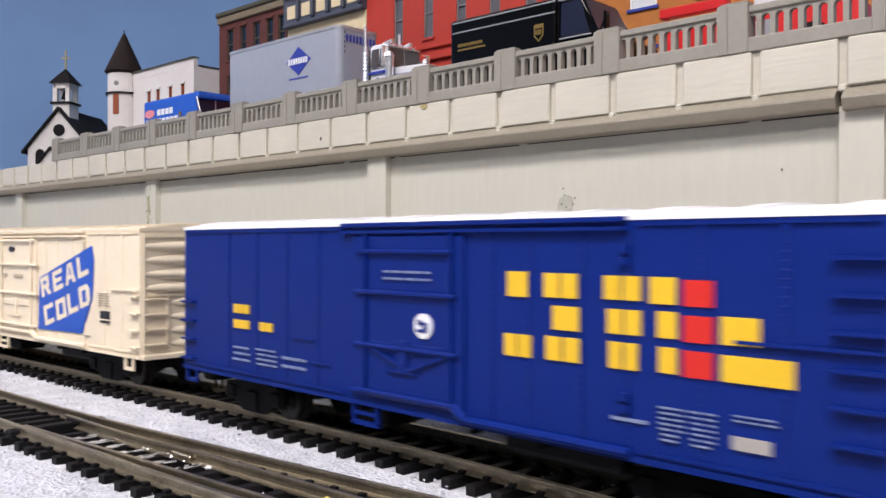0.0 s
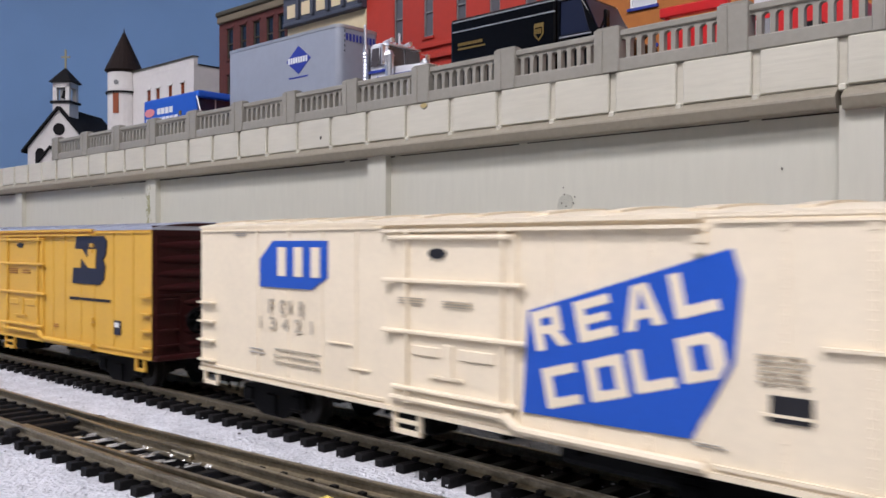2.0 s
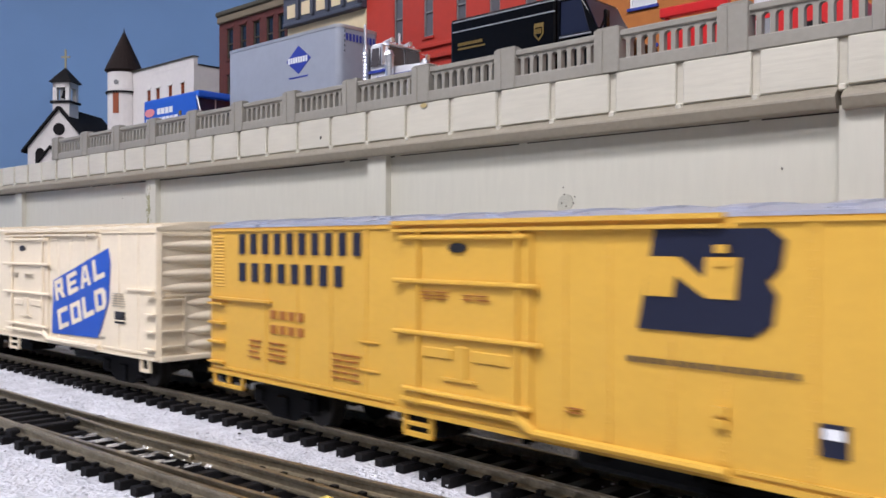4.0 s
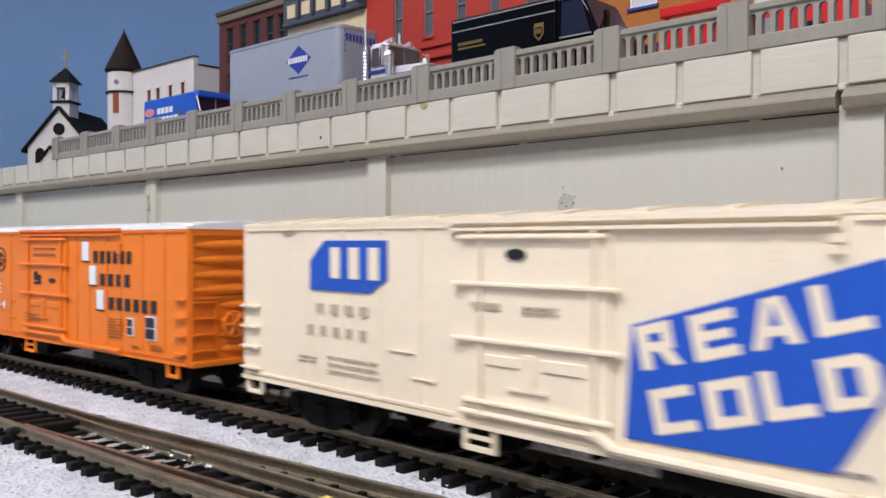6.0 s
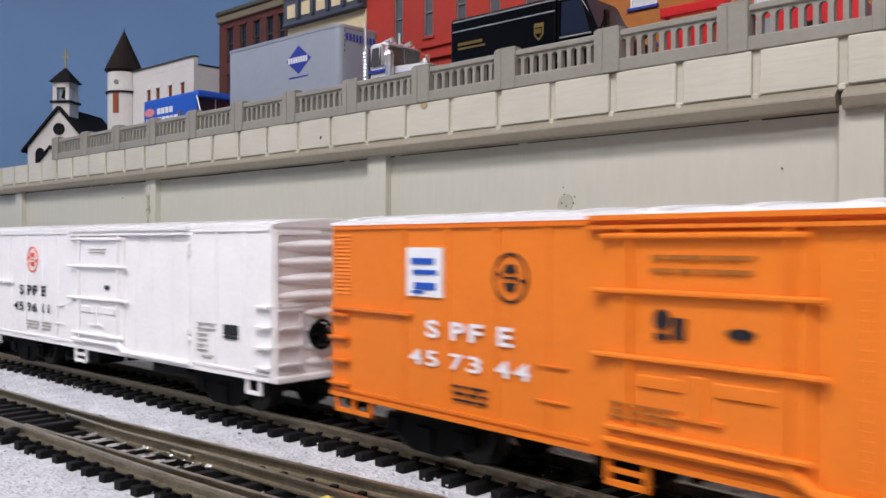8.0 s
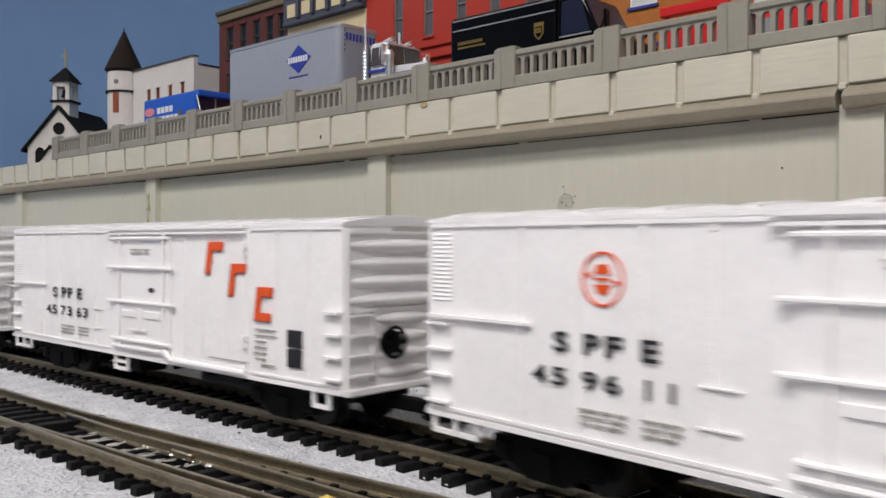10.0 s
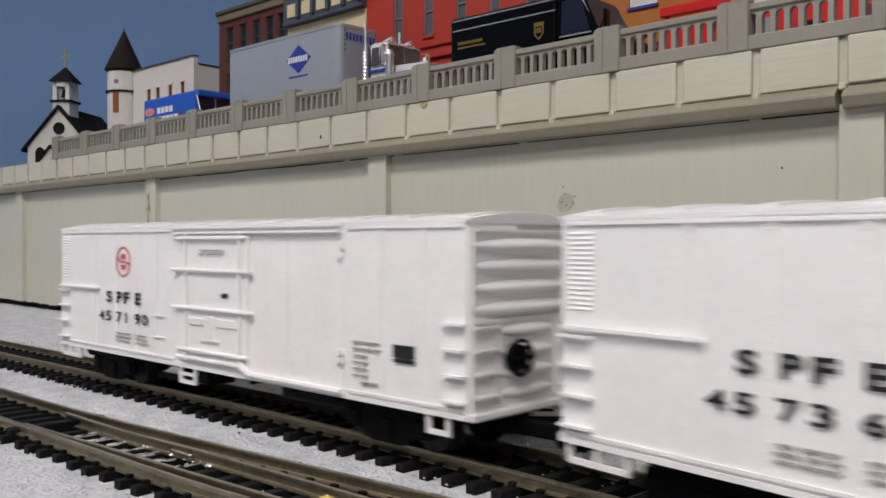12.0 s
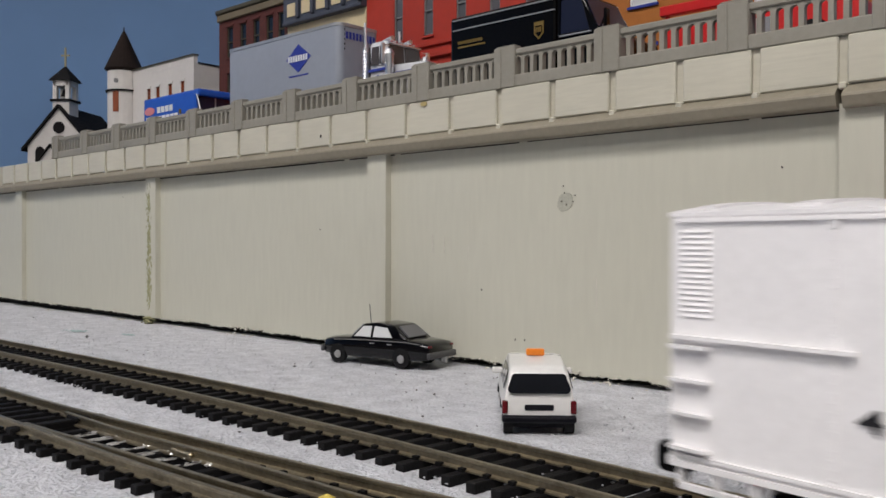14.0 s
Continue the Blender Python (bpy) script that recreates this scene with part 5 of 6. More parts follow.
def tractor():
    t = thing("truck_tractor", "white tractor unit with blue stripe and chrome stacks", "truck", pose(-0.3085, 0.1690, DECK))
    hw, xf = 0.0130, -0.0100
    boxpart("chassis", (-0.046, 0.012, -0.005, 0.005, 0.005, 0.0105), M_TRIM, t)
    bm = bmesh.new()
    shell(bm, [(-0.0235, 0.0100), (-0.0235, 0.0422), (-0.0215, 0.0438), (-0.0125, 0.0438), (-0.0108, 0.0424), (xf, 0.0318), (xf, 0.0100)], hw, hw - 0.0014, 0.030, 0.045, 0.0010)
    part("cab", bm, M_CABWHITE, t, smooth=True)
    bm = bmesh.new()
    shell(bm, [(xf - 0.0005, 0.0100), (xf - 0.0005, 0.0316), (0.0120, 0.0306), (0.0142, 0.0294), (0.0144, 0.0100)], 0.0100, 0.0088, 0.020, 0.032, 0.0012)
    part("hood", bm, M_CABWHITE, t, smooth=True)
    boxpart("sun_visor", (-0.0118, -0.0092, -hw + 0.0018, hw - 0.0018, 0.0420, 0.0428), M_CHROME, t, b=0.0002)
    for s in (-1, 1):
        for nm, xa, xb in (("side_window", -0.0212, -0.0160), ("vent_window", -0.0152, -0.0120)):
            pane(nm, [(xa, s * (hw - 0.0003), 0.0318), (xb, s * (hw - 0.0003), 0.0318), (xb - 0.0004, s * (hw - 0.0012), 0.0412), (xa, s * (hw - 0.0012), 0.0412)], (0, s * 0.0005, 0), M_TINT, t, "tinted cab window")
        boxpart("stripe", (-0.0234, xf - 0.0006, *sorted((s * (hw - 0.0004), s * (hw + 0.0003))), 0.0284, 0.0298), M_ROYAL, t)
        boxpart("hood_stripe", (xf + 0.0012, 0.0085, *sorted((s * 0.0096, s * 0.0104)), 0.0262, 0.0272), M_ROYAL, t)
        boxpart("door_seam", (-0.0222, -0.0219, *sorted((s * (hw - 0.0004), s * (hw + 0.0002))), 0.0120, 0.0412), M_TRIM, t)
        boxpart("grab_handle", (-0.0230, -0.0226, *sorted((s * hw, s * (hw + 0.0012))), 0.0200, 0.0390), M_CHROME, t)
        boxpart("mirror", (-0.0096, -0.0084, *sorted((s * (hw + 0.0016), s * (hw + 0.0042))), 0.0310, 0.0412), M_CHROME, t, b=0.0003)
        boxpart("mirror_arm", (-0.0094, -0.0090, *sorted((s * (hw - 0.0014), s * (hw + 0.0020))), 0.0404, 0.0408), M_CHROME, t)
        bm = bmesh.new()
        y = s * (hw - 0.0008)
        cyl(bm, (-0.0262, y, 0.010), (-0.0262, y, 0.0415), 0.0013, 12)
        for k in range(15):
            cyl(bm, (-0.0262, y, 0.0125 + 0.0019 * k), (-0.0262, y, 0.0135 + 0.0019 * k), 0.0017, 12, 0.0015)
        cyl(bm, (-0.0262, y, 0.0415), (-0.0266, y, 0.0545), 0.0010, 10, 0.0007)
        part("exhaust_stack", bm, M_CHROME, t, "chrome exhaust stack")
        bm = bmesh.new()
        y = s * (hw - 0.0002)
        cyl(bm, (-0.0078, y, 0.0200), (-0.0078, y, 0.0360), 0.0021, 14)
        cyl(bm, (-0.0078, y, 0.0360), (-0.0078, y, 0.0384), 0.0026, 14, 0.0014)
        for z in (0.0240, 0.0300):
            cyl(bm, (-0.0078, y, z), (-0.0078, y, z + 0.0010), 0.0024, 14)
        part("air_cleaner", bm, M_CHROME, t, "chrome air cleaner")
        bm = bmesh.new()
        cyl(bm, (-0.0225, s * 0.0108, 0.0085), (-0.0100, s * 0.0108, 0.0085), 0.0036, 16)
        for x in (-0.0200, -0.0130):
            cyl(bm, (x, s * 0.0108, 0.0085), (x + 0.0012, s * 0.0108, 0.0085), 0.0039, 16)
        part("fuel_tank", bm, M_CHROME, t, "chrome fuel tank")
        boxpart("headlamp", (0.0132, 0.0156, s * 0.0104 - 0.0018, s * 0.0104 + 0.0018, 0.0225, 0.0282), M_CHROME, t, b=0.0005)
        boxpart("fender", (0.0030, 0.0142, *sorted((s * 0.0086, s * 0.0130)), 0.0120, 0.0150), M_CABWHITE, t, b=0.0010, seg=2)
        y = s * (hw - 0.0003)
        pane("door_emblem", [(-0.0188, y, 0.0240), (-0.0160, y, 0.0214), (-0.0132, y, 0.0240), (-0.0160, y, 0.0266)], (0, s * 0.0006, 0), M_ROYAL, t, "blue diamond emblem")
        bm = bmesh.new()
        cyl(bm, (-0.0190, s * 0.0065, 0.0452), (-0.0120, s * 0.0065, 0.0456), 0.0005, 8, 0.0013)
        cyl(bm, (-0.0160, s * 0.0065, 0.0436), (-0.0160, s * 0.0065, 0.0456), 0.0006, 8)
        part("air_horn", bm, M_CHROME, t, "chrome air horn")
    for a, b in ((-hw + 0.0020, -0.0004), (0.0004, hw - 0.0020)):
        pane("windscreen", [(-0.0106, a, 0.0414), (-0.0106, b, 0.0414), (xf - 0.0001, b, 0.0316), (xf - 0.0001, a, 0.0316)], (0.0005, 0, 0.0001), M_TINT, t, "tinted windscreen half")
    boxpart("cowl_stripe", (xf - 0.0002, xf + 0.0004, -hw + 0.0008, hw - 0.0008, 0.0286, 0.0298), M_ROYAL, t)
    for y in (-0.009, -0.0045, 0.0, 0.0045, 0.009):
        boxpart("marker_lamp", (-0.0138, -0.0120, y - 0.0006, y + 0.0006, 0.0436, 0.0447), M_CHROME, t, b=0.0002)
    boxpart("grille", (0.0142, 0.0152, -0.0088, 0.0088, 0.0105, 0.0300), M_CHROME, t, b=0.0004)
    for k in range(9):
        boxpart("grille_bar", (0.0151, 0.0156, -0.0075 + 0.0018 * k, -0.0069 + 0.0018 * k, 0.0115, 0.0290), M_TRIM, t)
    boxpart("bumper", (0.0152, 0.0176, -0.0130, 0.0130, 0.0050, 0.0105), M_CHROME, t, b=0.0008)
    big_wheels(t, (-0.040, -0.029, 0.0080), -0.0124, 0.0124)


def delivery_truck():
    t = thing("delivery_truck", "glossy dark delivery truck with small gold emblem", "truck", pose(-0.2275, 0.1705, DECK))
    bm = bmesh.new()
    bx(bm, -0.0468, 0.0130, -0.0155, 0.0155, 0.0080, 0.0460, b=0.0014, seg=2)
    part("box", bm, M_TRUCKBLK, t)
    for s in (-1, 1):
        for z in (0.0395, 0.0440):
            boxpart("trim", (-0.0450, 0.0125, *sorted((s * 0.0153, s * 0.0159)), z, z + 0.0005), M_EDGE, t)
        boxpart("trim", (-0.0450, 0.0125, *sorted((s * 0.0153, s * 0.0160)), 0.0230, 0.0240), M_TRUCKBLK, t)
    pane("emblem", [(0.0018, -0.0155, 0.0360), (0.0018, -0.0155, 0.0310), (0.0043, -0.0155, 0.0284), (0.0068, -0.0155, 0.0310), (0.0068, -0.0155, 0.0360)], (0, -0.0003, 0), M_GOLD, t, "gold shield emblem")
    pane("emblem_centre", [(0.0025, -0.0158, 0.0342), (0.0025, -0.0158, 0.0314), (0.0043, -0.0158, 0.0295), (0.0061, -0.0158, 0.0314), (0.0061, -0.0158, 0.0342)], (0, -0.0002, 0), M_TRUCKBLK, t)
    for i in range(3):
        boxpart("emblem_bar", (0.0029 + i * 0.0011, 0.0036 + i * 0.0011, -0.0163, -0.0159, 0.0314, 0.0336), M_GOLD, t)
    for i in range(10):
        x = -0.0418 + i * 0.0015
        boxpart("print_bar", (x, x + 0.0011, -0.0158, -0.0155, 0.0330, 0.0344), M_GOLD, t)
    boxpart("print_line", (-0.0418, -0.0255, -0.0158, -0.0155, 0.0312, 0.0320), M_GOLD, t)
    bm = bmesh.new()
    shell(bm, [(0.0132, 0.0080), (0.0132, 0.0460), (0.0240, 0.0455), (0.0320, 0.0290), (0.0440, 0.0245), (0.0448, 0.0080)], 0.0148, 0.0140, 0.025, 0.046, 0.0012)
    part("cab", bm, M_TRUCKBLK, t)
    pane("windscreen", [(0.0252, -0.0125, 0.0436), (0.0252, 0.0125, 0.0436), (0.0318, 0.0130, 0.0302), (0.0318, -0.0130, 0.0302)], (0.0003, 0, 0.0001), M_NAVYGLASS, t)
    for s in (-1, 1):
        pane("side_window", [(0.0150, s * 0.0144, 0.0290), (0.0290, s * 0.0144, 0.0290), (0.0245, s * 0.0140, 0.0430), (0.0150, s * 0.0140, 0.0430)], (0, s * 0.0005, 0), M_NAVYGLASS, t)
        boxpart("window_trim", (0.0145, 0.0300, *sorted((s * 0.0146, s * 0.0153)), 0.0278, 0.0284), M_EDGE, t)
        boxpart("gutter", (0.0140, 0.0240, *sorted((s * 0.0142, s * 0.0152)), 0.0438, 0.0446), M_CHROME, t)
        boxpart("door_post", (0.0136, 0.0148, *sorted((s * 0.0144, s * 0.0152)), 0.0100, 0.0440), M_TRUCKBLK, t)
        bm = bmesh.new()
        cyl(bm, (0.0330, s * 0.0150, 0.026), (0.0390, s * 0.0180, 0.0330), 0.0004, 6)
        bx(bm, 0.0385, 0.0400, *sorted((s * 0.0165, s * 0.0195)), 0.0265, 0.0350, b=0.0004)
        part("mirror", bm, M_TRUCKBLK, t)
        boxpart("headlamp", (0.0440, 0.0452, s * 0.0110 - 0.002, s * 0.0110 + 0.002, 0.0150, 0.0190), M_CHROME, t, b=0.0005)
    big_wheels(t, (-0.030, 0.034), -0.0148, 0.0148)


def blue_truck():
    t = thing("step_van", "bright blue step van with white and pink print", "truck", pose(-0.5266, 0.1695, DECK))
    bm = bmesh.new()
    bx(bm, -0.0330, 0.0330, -0.0140, 0.0140, 0.0060, 0.0395, b=0.0012, seg=2)
    part("body", bm, M_TRUCKBLUE, t)
    boxpart("roof_visor", (0.0300, 0.0365, -0.0142, 0.0142, 0.0352, 0.0396), M_TRUCKBLUE, t, b=0.0012, seg=2)
    boxpart("windscreen", (0.0326, 0.0335, -0.0125, 0.0125, 0.0200, 0.0350), M_NAVYGLASS, t)
    pane("pillar", [(0.0334, -0.0004, 0.0200), (0.0334, 0.0004, 0.0200), (0.0334, 0.0004, 0.0352), (0.0334, -0.0004, 0.0352)], (0.0006, 0, 0), M_EDGE, t)
    bm = bmesh.new()
    cyl(bm, (0.0340, -0.0138, 0.0360), (0.0400, -0.0128, 0.0180), 0.0005, 6)
    part("mirror_arm", bm, M_EDGE, t)
    boxpart("nose", (0.0330, 0.0400, -0.0120, 0.0120, 0.0060, 0.0200), M_TRUCKBLUE, t, b=0.0012)
    pane("print_oval", [(-0.0245 + 0.0065 * math.cos(a * math.pi / 8), -0.0140, 0.0305 + 0.0028 * math.sin(a * math.pi / 8)) for a in range(16)], (0, -0.0003, 0), M_PINK, t)
    for i in range(4):
        x = -0.0145 + i * 0.0052
        boxpart("print_bar", (x, x + 0.0040, -0.0143, -0.0140, 0.0285, 0.0325), M_DWHITE, t)
    for i in range(8):
        x = -0.0290 + i * 0.0052
        boxpart("print_bar", (x, x + 0.0040, -0.0143, -0.0140, 0.0235, 0.0265), M_DWHITE, t)
    boxpart("print_spot", (0.0130, 0.0160, -0.0143, -0.0140, 0.0255, 0.0285), M_GOLD, t)
    big_wheels(t, (-0.021, 0.024), -0.0136, 0.0136)


def fire_truck():
    t = thing("fire_truck", "red fire truck with white cab top and ladder", "truck", pose(-0.1236, 0.1500, DECK))
    bm = bmesh.new()
    bx(bm, -0.0315, -0.0010, -0.0138, 0.0138, 0.0050, 0.0192, b=0.0008)
    part("rear_body", bm, M_FIRE, t)
    for x in (-0.0295, -0.0212, -0.0129):
        boxpart("locker_door", (x, x + 0.0072, -0.0143, -0.0137, 0.0090, 0.0182), M_FIRE, t, b=0.0002)
    boxpart("ladder", (-0.0325, -0.0070, -0.0140, -0.0108, 0.0226, 0.0262), M_FIRE, t, "red ladder rack", b=0.0004)
    for x in (-0.030, -0.010):
        boxpart("ladder_post", (x - 0.0006, x + 0.0006, -0.0130, -0.0118, 0.0190, 0.0228), M_FIRE, t)
    bm = bmesh.new()
    shell(bm, [(0.0004, 0.0050), (0.0004, 0.0196), (0.0330, 0.0190), (0.0352, 0.0180), (0.0356, 0.0050)], 0.0136, 0.0132, 0.010, 0.0196, 0.0008)
    part("cab", bm, M_FIRE, t)
    boxpart("cab_roof", (0.0010, 0.0200, -0.0120, 0.0120, 0.0196, 0.0262), M_CABWHITE, t, "white cab top", b=0.0010)
    pane("windscreen", [(0.0201, -0.0105, 0.0202), (0.0201, 0.0105, 0.0202), (0.0201, 0.0100, 0.0250), (0.0201, -0.0100, 0.0250)], (0.0003, 0, 0), M_GLASS, t)
    # thin chrome line stands in for the highlight along the cab's upper side
    boxpart("trim", (0.0010, 0.0350, -0.0138, -0.0134, 0.0186, 0.0189), M_CHROME, t)
    boxpart("pump_panel", (0.0030, 0.0085, -0.0142, -0.0134, 0.0085, 0.0160), M_CHROME, t)
    big_wheels(t, (-0.020, 0.021), -0.0137, 0.0137)
    for x in (-0.020, 0.021):
        bm = bmesh.new()
        cyl(bm, (x, -0.0134, 0.0062), (x, -0.01395, 0.0062), 0.0068, 18)
        part("wheel_arch", bm, M_TYRE, t)


# ---- buildings on the upper level ----
def brick_mat(name, a, b, mortar):
    m = mat(name, a, 0.8, scale=60, amount=0.15)
    nt = m.node_tree
    bt = nt.nodes.new("ShaderNodeTexBrick")
    bt.inputs["Scale"].default_value = 1.0
    bt.inputs["Brick Width"].default_value = 0.0030
    bt.inputs["Row Height"].default_value = 0.0011
    bt.inputs["Mortar Size"].default_value = 0.00012
    bt.inputs["Color1"].default_value = (*a, 1)
    bt.inputs["Color2"].default_value = (*b, 1)
    bt.inputs["Mortar"].default_value = (*mortar, 1)
    tc = nt.nodes.new("ShaderNodeTexCoord")
    mp = nt.nodes.new("ShaderNodeMapping")
    mp.inputs["Rotation"].default_value = (radians(90), 0, 0)
    nt.links.new(tc.outputs["Object"], mp.inputs["Vector"])
    nt.links.new(mp.outputs["Vector"], bt.inputs["Vector"])
    nt.links.new(bt.outputs["Color"], nt.nodes["Principled BSDF"].inputs["Base Color"])
    return m


M_BRICK = brick_mat("dark_red_brick", (0.105, 0.020, 0.015), (0.078, 0.015, 0.012), (0.06, 0.018, 0.015))
M_REDBLD = mat("red_facade_paint", (0.42, 0.030, 0.013), 0.65, scale=25, amount=0.12, bump=0.0001)
M_CREAMBLD = mat("cream_facade_paint", (0.66, 0.55, 0.34), 0.7, scale=25, amount=0.08)
M_SLATE = mat("slate_blue_cornice", (0.055, 0.065, 0.095), 0.65, scale=40, amount=0.2)
M_OLIVE = mat("olive_cornice", (0.060, 0.054, 0.036), 0.7, scale=40, amount=0.2)
M_TANBAND = mat("tan_frieze", (0.17, 0.135, 0.085), 0.7, scale=40, amount=0.15)
M_WHITEBLD = mat("white_clapboard", (0.68, 0.65, 0.62), 0.65, scale=25, amount=0.06, bump=0.0001)
M_ORBLD = mat("orange_facade_paint", (0.42, 0.14, 0.018), 0.65, scale=25, amount=0.12)
M_SHINGLE = mat("dark_shingle", (0.010, 0.009, 0.010), 0.85, scale=120, amount=0.4, bump=0.0003, spec=0.2)
M_BROWNROOF = mat("brown_cone_roof", (0.020, 0.012, 0.010), 0.8, scale=120, amount=0.4, bump=0.0003, spec=0.2)
M_SHUTTER = mat("rust_brown_sash", (0.28, 0.065, 0.018), 0.6, scale=60, amount=0.15)
M_SASH = mat("pale_sash", (0.20, 0.20, 0.20), 0.4, scale=60, amount=0.1)
M_CROSS = mat("brass_cross", (0.45, 0.40, 0.25), 0.4, metal=0.5, scale=60, amount=0.1)


def facade(t, x0, x1, z0, z1, y, thick, openings, material, name="wall"):
    """A wall facing -y made of piers and bands round real openings (x0, x1, z0, z1)."""
    xs = sorted({x0, x1, *(v for o in openings for v in o[:2])})
    zs = sorted({z0, z1, *(v for o in openings for v in o[2:])})
    bm = bmesh.new()
    grid = {}

    def v(i, j, k):
        if (i, j, k) not in grid:
            grid[i, j, k] = bm.verts.new((xs[i], y + k * thick, zs[j]))
        return grid[i, j, k]
    solid = {(i, j): not any(o[0] <= (xs[i] + xs[i + 1]) / 2 <= o[1] and o[2] <= (zs[j] + zs[j + 1]) / 2 <= o[3] for o in openings)
             for i in range(len(xs) - 1) for j in range(len(zs) - 1)}
    for (i, j), s in solid.items():
        if not s:
            continue
        for k in (0, 1):
            bm.faces.new((v(i, j, k), v(i + 1, j, k), v(i + 1, j + 1, k), v(i, j + 1, k)))
        for di, dj, a, b in ((-1, 0, (i, j), (i, j + 1)), (1, 0, (i + 1, j), (i + 1, j + 1)), (0, -1, (i, j), (i + 1, j)), (0, 1, (i, j + 1), (i + 1, j + 1))):
            if not solid.get((i + di, j + dj), False):
                bm.faces.new((v(*a, 0), v(*b, 0), v(*b, 1), v(*a, 1)))
    return part(name, bm, material, t)


def sash_window(t, x0, x1, z0, z1, y, glass, frame_mat, sill=None, arch=False):
    w = new("window")
    w.parent = t
    w.matrix_basis = pose(0, 0, 0)
    boxpart("pane", (x0, x1, y + 0.0016, y + 0.0022, z0, z1), glass, w)
    f = 0.0009
    bm = bmesh.new()
    for d in ((x0, x0 + f, z0, z1), (x1 - f, x1, z0, z1), (x0, x1, z0, z0 + f), (x0, x1, z1 - f, z1), (x0, x1, (z0 + z1) / 2 - f / 2, (z0 + z1) / 2 + f / 2)):
        bx(bm, d[0], d[1], y + 0.0006, y + 0.0016, d[2], d[3])
    part("frame", bm, frame_mat, w)
    if sill:
        boxpart("sill", (x0 - 0.001, x1 + 0.001, y - 0.0012, y + 0.0006, z0 - 0.0014, z0), sill, w)
        if arch:
            bm = bmesh.new()
            c, r = (x0 + x1) / 2, (x1 - x0) / 2 + 0.0010
            pts = [(c + r * math.cos(math.pi * k / 10), z1 - 0.001 + r * 0.8 * math.sin(math.pi * k / 10)) for k in range(11)]
            prism(bm, [(px, y - 0.0008, pz) for px, pz in pts], (0, 0.0008, 0))
            part("arch_head", bm, sill, w)
        else:
            boxpart("lintel", (x0 - 0.001, x1 + 0.001, y - 0.0008, y + 0.0006, z1, z1 + 0.0018), sill, w)
    return w


def block_building(name, label, x0, x1, z1, y, depth, material, openings, glass, frame_mat, sill, roof_mat, arch=False):
    t = thing(name, label, "building", None)
    facade(t, x0, x1, DECK, z1, y, 0.003, openings, material)
    boxpart("side_wall", (x0, x0 + 0.003, y + 0.003, y + depth, DECK, z1), material, t)
    boxpart("side_wall", (x1 - 0.003, x1, y + 0.003, y + depth, DECK, z1), material, t)
    boxpart("back_wall", (x0, x1, y + depth, y + depth + 0.003, DECK, z1), material, t)
    boxpart("roof", (x0 + 0.003, x1 - 0.003, y + 0.003, y + depth, z1 - 0.006, z1 - 0.004), roof_mat, t)
    # upright near-black sheet added behind the windows as the dark of the rooms
    boxpart("inner_floor", (x0 + 0.003, x1 - 0.003, y + 0.008, y + 0.010, DECK, z1 - 0.006), M_GAP_SHADE, t)
    for o in openings:
        sash_window(t, *o, y, glass, frame_mat, sill, arch)
    return t


